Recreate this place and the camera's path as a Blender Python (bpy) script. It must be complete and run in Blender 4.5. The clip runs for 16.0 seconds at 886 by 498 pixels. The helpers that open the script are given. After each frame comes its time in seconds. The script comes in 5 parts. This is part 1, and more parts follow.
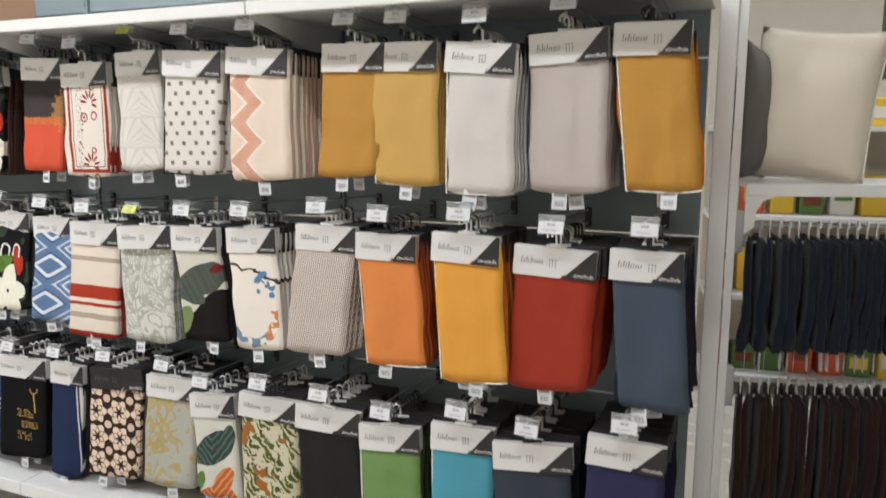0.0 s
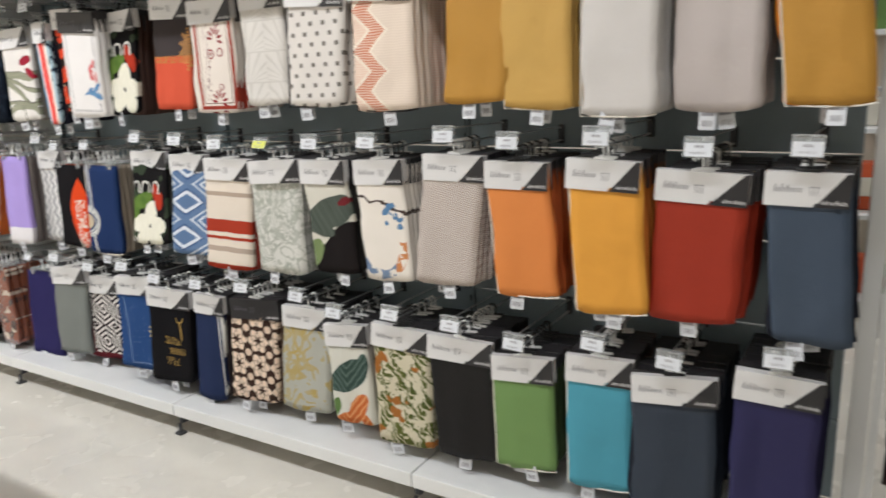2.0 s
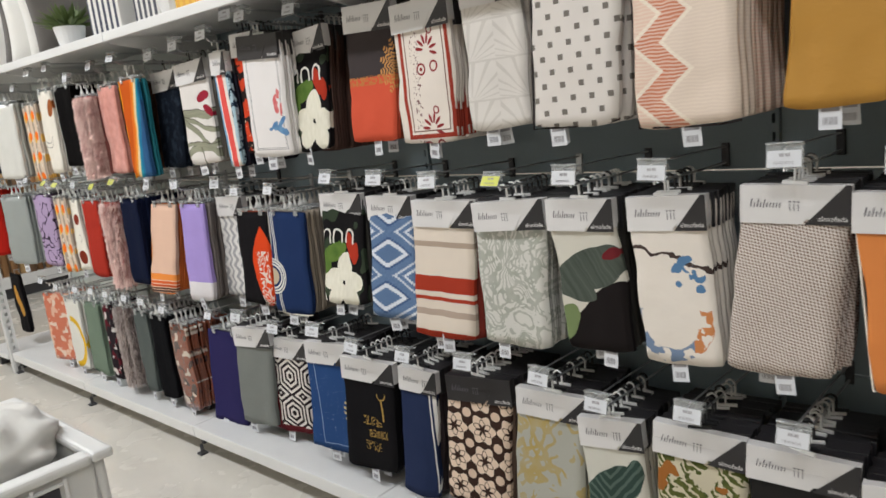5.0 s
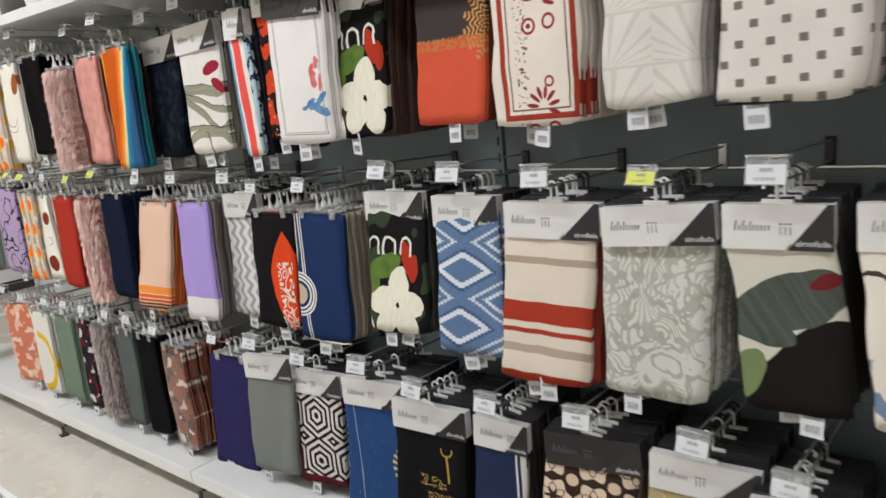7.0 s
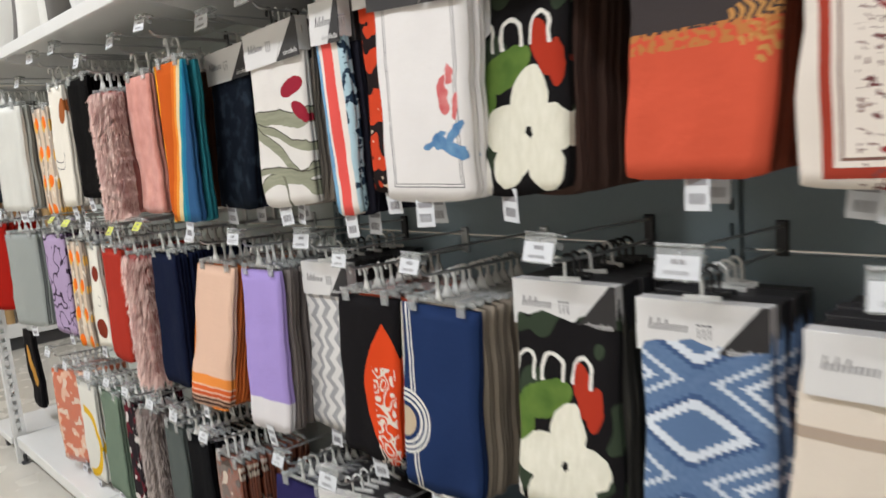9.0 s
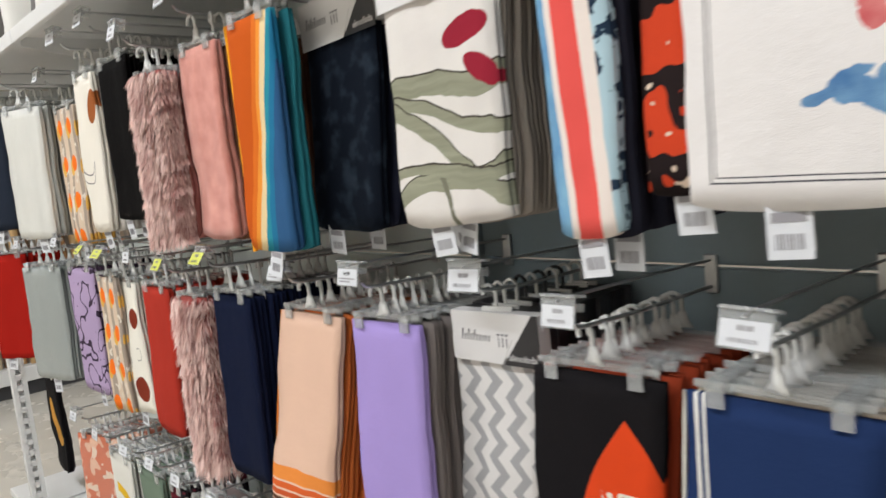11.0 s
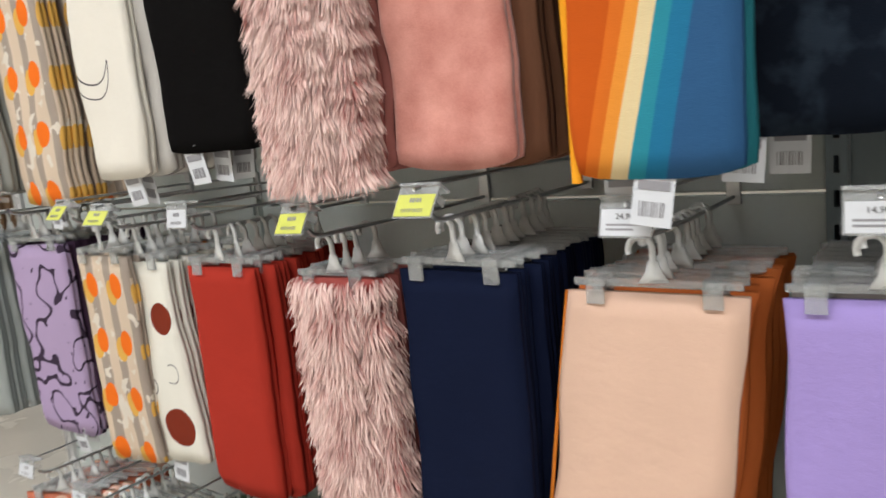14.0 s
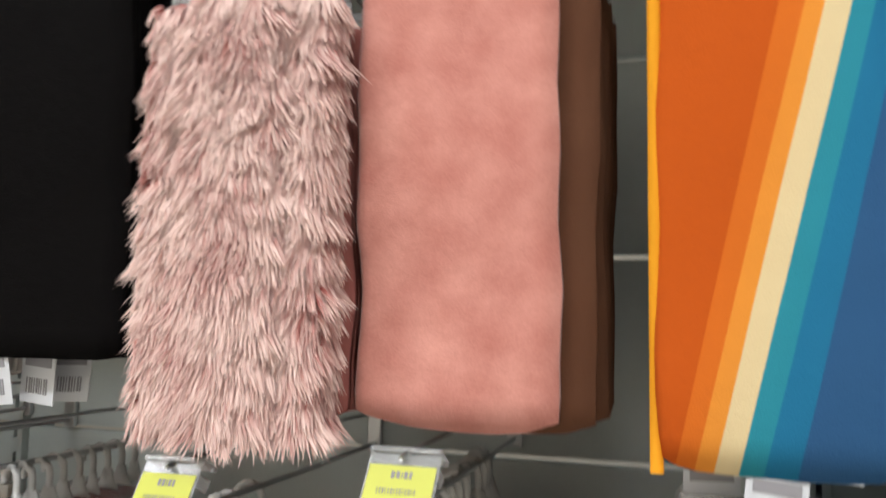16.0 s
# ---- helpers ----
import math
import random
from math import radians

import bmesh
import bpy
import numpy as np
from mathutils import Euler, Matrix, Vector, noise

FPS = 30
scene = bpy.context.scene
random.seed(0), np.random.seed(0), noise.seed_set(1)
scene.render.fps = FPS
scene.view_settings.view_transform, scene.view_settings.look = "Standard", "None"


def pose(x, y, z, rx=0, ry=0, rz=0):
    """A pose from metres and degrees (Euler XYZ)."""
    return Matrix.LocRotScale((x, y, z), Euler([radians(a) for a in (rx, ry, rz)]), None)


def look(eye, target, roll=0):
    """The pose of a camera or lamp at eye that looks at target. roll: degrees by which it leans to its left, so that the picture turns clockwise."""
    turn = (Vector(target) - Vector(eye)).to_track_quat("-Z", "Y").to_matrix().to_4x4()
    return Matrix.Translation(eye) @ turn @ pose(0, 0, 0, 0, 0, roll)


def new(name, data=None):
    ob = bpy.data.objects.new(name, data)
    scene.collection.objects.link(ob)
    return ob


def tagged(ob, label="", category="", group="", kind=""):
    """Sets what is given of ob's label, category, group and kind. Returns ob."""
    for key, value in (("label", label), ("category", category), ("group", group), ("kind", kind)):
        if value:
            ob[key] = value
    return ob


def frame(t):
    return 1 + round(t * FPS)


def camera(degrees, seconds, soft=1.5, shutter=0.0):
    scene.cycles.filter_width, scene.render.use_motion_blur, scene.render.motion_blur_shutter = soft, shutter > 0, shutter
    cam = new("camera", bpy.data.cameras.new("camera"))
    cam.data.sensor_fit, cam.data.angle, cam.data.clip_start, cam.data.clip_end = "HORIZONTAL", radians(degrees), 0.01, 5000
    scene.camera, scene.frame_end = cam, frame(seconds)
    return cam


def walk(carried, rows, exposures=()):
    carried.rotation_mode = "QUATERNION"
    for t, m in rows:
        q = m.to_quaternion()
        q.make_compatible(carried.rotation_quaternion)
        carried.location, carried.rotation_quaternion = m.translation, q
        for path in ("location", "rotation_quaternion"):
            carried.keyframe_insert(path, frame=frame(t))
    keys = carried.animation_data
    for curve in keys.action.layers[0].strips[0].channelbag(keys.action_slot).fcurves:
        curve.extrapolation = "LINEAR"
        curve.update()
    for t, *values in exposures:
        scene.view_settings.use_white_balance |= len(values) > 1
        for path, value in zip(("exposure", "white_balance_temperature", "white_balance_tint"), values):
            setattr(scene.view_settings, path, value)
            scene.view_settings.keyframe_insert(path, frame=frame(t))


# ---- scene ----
cam = camera(61.6, 16.0, soft=1.6, shutter=0.6)
PATH = [
    (0, (1.128, -2.116, 1.612), (0.354, -0.296, 1.316), 0.3),
    (0.5, (1.117, -2.105, 1.591), (0.369, -0.291, 1.201), -0.6),
    (1, (1.098, -2.1, 1.592), (0.344, -0.306, 1.129), -1.0),
    (1.5, (1.08, -2.097, 1.617), (0.2, -0.369, 1.126), -2.1),
    (2, (1.029, -2.088, 1.611), (0.014, -0.434, 1.126), -2.5),
    (2.5, (0.933, -1.977, 1.611), (-0.208, -0.407, 1.128), -2.1),
    (3, (0.861, -1.874, 1.605), (-0.404, -0.379, 1.201), -0.9),
    (3.5, (0.756, -1.805, 1.614), (-0.612, -0.411, 1.181), -1.7),
    (4, (0.59, -1.766, 1.586), (-0.764, -0.338, 1.227), -4.9),
    (4.5, (0.433, -1.747, 1.586), (-0.901, -0.3, 1.231), -8.2),
    (5, (0.31, -1.703, 1.593), (-1.021, -0.265, 1.194), -6.5),
    (7.5, (-0.506, -1.361, 1.558), (-1.773, 0.13, 1.145), -5.7),
    (8, (-0.66, -1.221, 1.558), (-1.984, 0.244, 1.243), -5.2),
    (8.5, (-0.814, -1.099, 1.548), (-2.189, 0.296, 1.145), -4.4),
    (9, (-1.029, -0.965, 1.567), (-2.473, 0.385, 1.262), -5.0),
    (11.5, (-1.923, -0.735, 1.493), (-3.411, 0.579, 1.251), -6.0),
    (12, (-2.076, -0.711, 1.462), (-3.539, 0.613, 1.139), -4.6),
    (12.5, (-2.3, -0.677, 1.473), (-3.766, 0.658, 1.209), -5.1),
    (13, (-2.479, -0.687, 1.468), (-4.0, 0.578, 1.178), -3.5),
    (13.5, (-2.67, -0.755, 1.475), (-4.028, 0.68, 1.162), -7.2),
    (14, (-2.809, -0.778, 1.471), (-3.984, 0.8, 1.112), -6.4),
    (14.5, (-2.942, -0.719, 1.49), (-4.007, 0.948, 1.197), -7.6),
    (15, (-3.039, -0.652, 1.509), (-3.922, 1.124, 1.253), -7.5),
    (15.5, (-3.096, -0.626, 1.53), (-3.8, 1.242, 1.406), -5.7),
    (16, (-3.167, -0.647, 1.5), (-3.731, 1.264, 1.673), 0.8),
]
walk(cam, [(t, look(eye, target, roll)) for t, eye, target, roll in PATH], exposures=[(0, 0.0), (1.5, -0.06), (3.0, -0.1), (5.0, -0.38), (9.0, -0.3), (12.0, -0.28), (14, -0.32), (16, -0.3)])

# ---- light ----
def sc(r, g, b):
    """Linear colour from 0..255 display values."""
    return tuple(((c / 255) / 12.92 if c / 255 <= 0.04045 else ((c / 255 + 0.055) / 1.055) ** 2.4) for c in (r, g, b)) + (1.0,)


world = bpy.data.worlds.new("world")
scene.world = world
world.use_nodes = True
world.node_tree.nodes["Background"].inputs[0].default_value = (0.9, 0.95, 1.0, 1)
world.node_tree.nodes["Background"].inputs[1].default_value = 0.05
LAMP_POWER = 62.0
CEILING = 4.4


def strip_lamp(x, y, length):
    lamp = bpy.data.lights.new("strip_light", "AREA")
    lamp.shape, lamp.size, lamp.size_y = "RECTANGLE", length, 0.22
    lamp.energy, lamp.color = LAMP_POWER, (0.95, 0.985, 1.04)
    ob = new("strip_light", lamp)
    ob.matrix_world = pose(x, y, CEILING - 0.13)
    return ob


LAMPS = [(x, y) for x in (-7.3, -5.4, -3.7, -1.9, 0.7) for y in (-2.3,)] + [(2.6, 2.6), (-2.6, 2.6)]
for lx, ly in LAMPS:
    strip_lamp(lx, ly, 1.5)


# ---- materials ----
class G:
    """A small builder for node materials in object space."""

    def __init__(s, name, rough=0.85, sheen=0.0, metal=0.0, coat=0.0):
        s.mat = bpy.data.materials.new(name)
        s.mat.use_nodes = True
        s.t = s.mat.node_tree
        s.b = s.t.nodes["Principled BSDF"]
        s.b.inputs["Roughness"].default_value = rough
        s.b.inputs["Metallic"].default_value = metal
        s.b.inputs["Sheen Weight"].default_value = sheen
        s.b.inputs["Coat Weight"].default_value = coat
        if rough > 0.79:
            s.b.inputs["Specular IOR Level"].default_value = 0.08
        s.co = s.t.nodes.new("ShaderNodeTexCoord").outputs["Object"]
        sep = s.t.nodes.new("ShaderNodeSeparateXYZ")
        s.t.links.new(s.co, sep.inputs[0])
        s.x, s.y, s.z = sep.outputs

    def put(s, sock, v):
        if isinstance(v, bpy.types.NodeSocket):
            s.t.links.new(v, sock)
        else:
            sock.default_value = v

    def m(s, op, a, b=0.0, c=0.0):
        n = s.t.nodes.new("ShaderNodeMath")
        n.operation = op
        for i, v in enumerate((a, b, c)):
            s.put(n.inputs[i], v)
        return n.outputs[0]

    def mix(s, f, a, b):
        n = s.t.nodes.new("ShaderNodeMix")
        n.data_type = "RGBA"
        s.put(n.inputs[0], f), s.put(n.inputs[6], a), s.put(n.inputs[7], b)
        return n.outputs[2]

    def vec(s, x, y, z):
        n = s.t.nodes.new("ShaderNodeCombineXYZ")
        for i, v in enumerate((x, y, z)):
            s.put(n.inputs[i], v)
        return n.outputs[0]

    def noise(s, scale, detail=2.0, vec=None, rough=0.5):
        n = s.t.nodes.new("ShaderNodeTexNoise")
        s.put(n.inputs["Vector"], vec if vec is not None else s.co)
        n.inputs["Scale"].default_value, n.inputs["Detail"].default_value, n.inputs["Roughness"].default_value = scale, detail, rough
        return n.outputs["Fac"]

    def cells(s, scale, feature="F1", vec=None, out="Distance"):
        n = s.t.nodes.new("ShaderNodeTexVoronoi")
        n.feature = feature
        s.put(n.inputs["Vector"], vec if vec is not None else s.co)
        n.inputs["Scale"].default_value = scale
        return n.outputs[out]

    def warp(s, amount, scale):
        """Makes the outlines drawn after this call irregular, as in a painted print."""
        n = s.t.nodes.new("ShaderNodeTexNoise")
        s.put(n.inputs["Vector"], s.co)
        n.inputs["Scale"].default_value, n.inputs["Detail"].default_value = scale, 3.0
        sep = s.t.nodes.new("ShaderNodeSeparateXYZ")
        s.t.links.new(n.outputs["Color"], sep.inputs[0])
        s.x = s.m("ADD", s.x, s.m("MULTIPLY", s.m("SUBTRACT", sep.outputs[0], 0.5), amount))
        s.z = s.m("ADD", s.z, s.m("MULTIPLY", s.m("SUBTRACT", sep.outputs[1], 0.5), amount))

    def gt(s, a, b):
        return s.m("GREATER_THAN", a, b)

    def lt(s, a, b):
        return s.m("LESS_THAN", a, b)

    def both(s, a, b):
        return s.m("MULTIPLY", a, b)

    def any(s, *masks):
        out = masks[0]
        for k in masks[1:]:
            out = s.m("MAXIMUM", out, k)
        return out

    def band(s, v, a, b):
        return s.both(s.gt(v, a), s.lt(v, b))

    def dist(s, cx, cz, sx=1.0, sz=1.0, X=None, Z=None):
        X, Z = (s.x if X is None else X), (s.z if Z is None else Z)
        a = s.m("MULTIPLY", s.m("SUBTRACT", X, cx), 1 / sx)
        b = s.m("MULTIPLY", s.m("SUBTRACT", Z, cz), 1 / sz)
        return s.m("SQRT", s.m("ADD", s.m("MULTIPLY", a, a), s.m("MULTIPLY", b, b)))

    def disc(s, cx, cz, r, sx=1.0, sz=1.0):
        return s.lt(s.dist(cx, cz, sx, sz), r)

    def ring(s, cx, cz, r0, r1):
        return s.band(s.dist(cx, cz), r0, r1)

    def ell(s, cx, cz, a, b, turn):
        """Mask of an ellipse with half axes a, b, turned by degrees."""
        c, n = math.cos(radians(turn)), math.sin(radians(turn))
        X, Z = s.m("SUBTRACT", s.x, cx), s.m("SUBTRACT", s.z, cz)
        p = s.m("ADD", s.m("MULTIPLY", X, c), s.m("MULTIPLY", Z, n))
        q = s.m("SUBTRACT", s.m("MULTIPLY", Z, c), s.m("MULTIPLY", X, n))
        return s.lt(s.dist(0, 0, a, b, p, q), 1.0)

    def bump(s, height, strength=0.3, distance=0.002):
        n = s.t.nodes.new("ShaderNodeBump")
        n.inputs["Strength"].default_value, n.inputs["Distance"].default_value = strength, distance
        s.t.links.new(height, n.inputs["Height"])
        s.t.links.new(n.outputs[0], s.b.inputs["Normal"])

    def done(s, colour, vary=0.10, weave=900.0, weave_strength=0.35):
        """Adds mottling at two scales to the colour, with relief."""
        big, fine = s.noise(9.0, 3), s.noise(weave, 2)
        f = s.m("ADD", s.m("MULTIPLY", big, 0.65), s.m("MULTIPLY", fine, 0.35))
        n = s.t.nodes.new("ShaderNodeHueSaturation")
        s.put(n.inputs["Color"], colour)
        info = s.t.nodes.new("ShaderNodeObjectInfo")
        r = s.m("MULTIPLY", s.m("SUBTRACT", info.outputs["Random"], 0.5), vary * 0.6)
        s.put(n.inputs["Value"], s.m("ADD", s.m("ADD", 1.0 - vary, s.m("MULTIPLY", f, 2 * vary)), r))
        s.put(s.b.inputs["Base Color"], n.outputs[0])
        if weave_strength:
            s.bump(s.m("ADD", fine, s.m("ADD", s.m("MULTIPLY", s.noise(60.0, 3), 1.5), s.m("MULTIPLY", s.noise(13.0, 3), 7.0 if weave > 400 else 1.0))), weave_strength, 0.0014)
        return s.mat


def plain(name, colour, rough=0.5, metal=0.0, vary=0.06, grain=300.0, relief=0.12, coat=0.0):
    return G(name, rough, 0.0, metal, coat).done(colour, vary, grain, relief)


WHITE_STEEL = plain("white_painted_steel", (0.74, 0.74, 0.73, 1), 0.38, coat=0.1)
# one grey panel in two tones: lit, and with shade put into the colour
LIT_PANEL = plain("lit_grey_green_panel", sc(206, 214, 211), 0.45, vary=0.1, grain=120)
SHADED_PANEL = plain("shaded_grey_panel", sc(136, 152, 159), 0.45, vary=0.1, grain=120)
CHROME = plain("bright_wire", (0.62, 0.63, 0.64, 1), 0.3, 0.9, relief=0.0)
WHITE_PLASTIC = plain("milky_plastic", (0.72, 0.72, 0.70, 1), 0.35, relief=0.05)
BLACK_PLASTIC = plain("black_plastic", (0.012, 0.012, 0.013, 1), 0.35, relief=0.05)
PAPER = plain("white_paper_card", sc(216, 214, 213), 0.42, vary=0.05, relief=0.05)
LABEL_PAPER = plain("white_label_paper", sc(212, 214, 218), 0.5, vary=0.04, relief=0.03)
YELLOW_PAPER = plain("yellow_label_paper", sc(206, 210, 86), 0.5, vary=0.05, relief=0.03)
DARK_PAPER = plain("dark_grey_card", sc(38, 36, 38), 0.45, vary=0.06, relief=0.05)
SOFT_INK = plain("grey_ink", sc(146, 144, 148), 0.6, relief=0.0)
MARK_INK = plain("maker_mark_ink", sc(100, 98, 104), 0.6, relief=0.0)
INK = plain("dark_ink", sc(60, 58, 60), 0.6, relief=0.0)
WALL_PAINT = plain("cream_wall_paint", sc(212, 204, 190), 0.8, vary=0.06, grain=60)
CEILING_TILE = plain("white_ceiling_tile", sc(215, 215, 212), 0.9, vary=0.06, grain=80)
DARK_STEEL = plain("dark_steel", (0.06, 0.06, 0.065, 1), 0.5, 0.3)
RUBBER = plain("black_rubber", (0.02, 0.02, 0.02, 1), 0.7)


def clear_plastic():
    g = G("clear_plastic", 0.12)
    g.b.inputs["Transmission Weight"].default_value = 0.75
    g.b.inputs["IOR"].default_value = 1.25
    g.put(g.b.inputs["Base Color"], (0.86, 0.88, 0.88, 1))
    return g.mat


CLEAR = clear_plastic()


def floor_material():
    g = G("polished_cream_floor", 0.22, coat=0.15)
    n = g.noise(3.0, 5)
    col = g.mix(n, sc(206, 201, 190), sc(218, 213, 203))
    col = g.mix(g.m("MULTIPLY", g.gt(g.noise(45, 2), 0.62), 0.08), col, sc(190, 183, 170))
    g.put(g.b.inputs["Roughness"], g.m("ADD", 0.16, g.m("MULTIPLY", g.noise(5, 3), 0.2)))
    return g.done(col, 0.05, 200, 0.05)


FLOOR = floor_material()


def glow(name, colour, strength):
    m = bpy.data.materials.new(name)
    m.use_nodes = True
    b = m.node_tree.nodes["Principled BSDF"]
    b.inputs["Base Color"].default_value = colour
    b.inputs["Emission Color"].default_value = colour
    b.inputs["Emission Strength"].default_value = strength
    return m


LAMP_GLOW = glow("lamp_diffuser", (1.0, 0.97, 0.92, 1), 6.0)


# ---- mesh helpers ----
def part(name, bm, material, parent=None, label="", smooth=False):
    me = bpy.data.meshes.new(name)
    bm.normal_update()
    bm.to_mesh(me)
    bm.free()
    if smooth:
        for p in me.polygons:
            p.use_smooth = True
    me.materials.append(material)
    return share(name, me, parent, label)


def share(name, me, parent=None, label="", m=None):
    ob = new(name, me)
    if parent is not None:
        ob.parent = parent
    if m is not None:
        ob.matrix_basis = m
    if label:
        ob["label"] = label
    return ob


def thing(name, m, label, category, group="", kind=""):
    return_ob = new(name)
    return_ob.empty_display_size = 0.05
    return_ob.matrix_basis = m
    return tagged(return_ob, label, category, group, kind)


def box(bm, x0, x1, y0, y1, z0, z1, bevel=0.0, m=None):
    r = bmesh.ops.create_cube(bm, size=1.0)
    vs = r["verts"]
    for v in vs:
        v.co = Vector((x0 + (v.co.x + 0.5) * (x1 - x0), y0 + (v.co.y + 0.5) * (y1 - y0), z0 + (v.co.z + 0.5) * (z1 - z0)))
        if m is not None:
            v.co = m @ v.co
    if bevel:
        es = list({e for v in vs for e in v.link_edges})
        bmesh.ops.bevel(bm, geom=es, offset=bevel, segments=2, affect="EDGES", profile=0.5)
    return bm


def boxes(*args, bevel=0.0):
    bm = bmesh.new()
    for a in args:
        box(bm, *a, bevel=bevel)
    return bm


def tube(bm, pts, r, sides=6):
    """A round wire along a line of points."""
    pts = [Vector(p) for p in pts]
    rings = []
    for i, p in enumerate(pts):
        d = (pts[min(i + 1, len(pts) - 1)] - pts[max(i - 1, 0)]).normalized()
        a = d.orthogonal().normalized() if abs(d.x) > 0.9 else d.cross(Vector((1, 0, 0))).normalized()
        b = d.cross(a)
        rings.append([bm.verts.new(p + r * (math.cos(2 * math.pi * k / sides) * a + math.sin(2 * math.pi * k / sides) * b)) for k in range(sides)])
    for q, w in zip(rings, rings[1:]):
        for k in range(sides):
            bm.faces.new((q[k], q[(k + 1) % sides], w[(k + 1) % sides], w[k]))
    bm.faces.new(rings[0]), bm.faces.new(rings[-1][::-1])
    return bm


def plate(bm, pts, y0, y1):
    """A flat plate with the outline pts (x, z), from y0 to y1."""
    a = [bm.verts.new((x, y0, z)) for x, z in pts]
    b = [bm.verts.new((x, y1, z)) for x, z in pts]
    bm.faces.new(a), bm.faces.new(b[::-1])
    for i in range(len(pts)):
        j = (i + 1) % len(pts)
        bm.faces.new((a[j], a[i], b[i], b[j]))
    bmesh.ops.recalc_face_normals(bm, faces=bm.faces[:])
    return bm


def letters(text, size):
    """Mesh of a word in the built-in font, upright, facing -y, its left end at the origin."""
    cu = bpy.data.curves.new("word", "FONT")
    cu.body, cu.size, cu.resolution_u, cu.extrude = text, size, 2, 0.0003
    ob = bpy.data.objects.new("word", cu)
    scene.collection.objects.link(ob)
    bpy.context.view_layer.update()
    me = bpy.data.meshes.new_from_object(ob.evaluated_get(bpy.context.evaluated_depsgraph_get()))
    bpy.data.objects.remove(ob)
    me.transform(Matrix.Rotation(radians(90), 4, "X"))
    return me


# ---- the setting ----
X0, X1 = -10.5, 7.0
Y0, Y1 = -3.6, 5.5
tagged(part("floor", boxes((X0, X1, Y0, Y1, -0.1, 0.0)), FLOOR), "polished cream shop floor with faint stains", "floor", kind="structure")
tagged(part("ceiling", boxes((X0, X1, Y0, Y1, CEILING, CEILING + 0.1)), CEILING_TILE), "white shop ceiling", "ceiling", kind="structure")
for nm, a in (("wall_north", (X0, X1, Y1, Y1 + 0.15, 0, CEILING)), ("wall_south", (X0, X1, Y0 - 0.15, Y0, 0, CEILING)),
              ("wall_west", (X0 - 0.15, X0, Y0, Y1, 0, CEILING)), ("wall_east", (X1, X1 + 0.15, Y0, Y1, 0, CEILING))):
    tagged(part(nm, boxes(a), WALL_PAINT), "plain cream painted shop wall", "wall", kind="structure")
for lx, ly in LAMPS:
    lamp_ob = thing("ceiling_lamp", pose(lx, ly, CEILING), "long white ceiling lamp that is switched on", "ceiling lamp", "ceiling lamps")
    part("housing", boxes((-0.78, 0.78, -0.14, 0.14, -0.06, 0), bevel=0.01), WHITE_STEEL, lamp_ob)
    part("diffuser", boxes((-0.75, 0.75, -0.11, 0.11, -0.085, -0.062), bevel=0.008), LAMP_GLOW, lamp_ob, "glowing white diffuser")

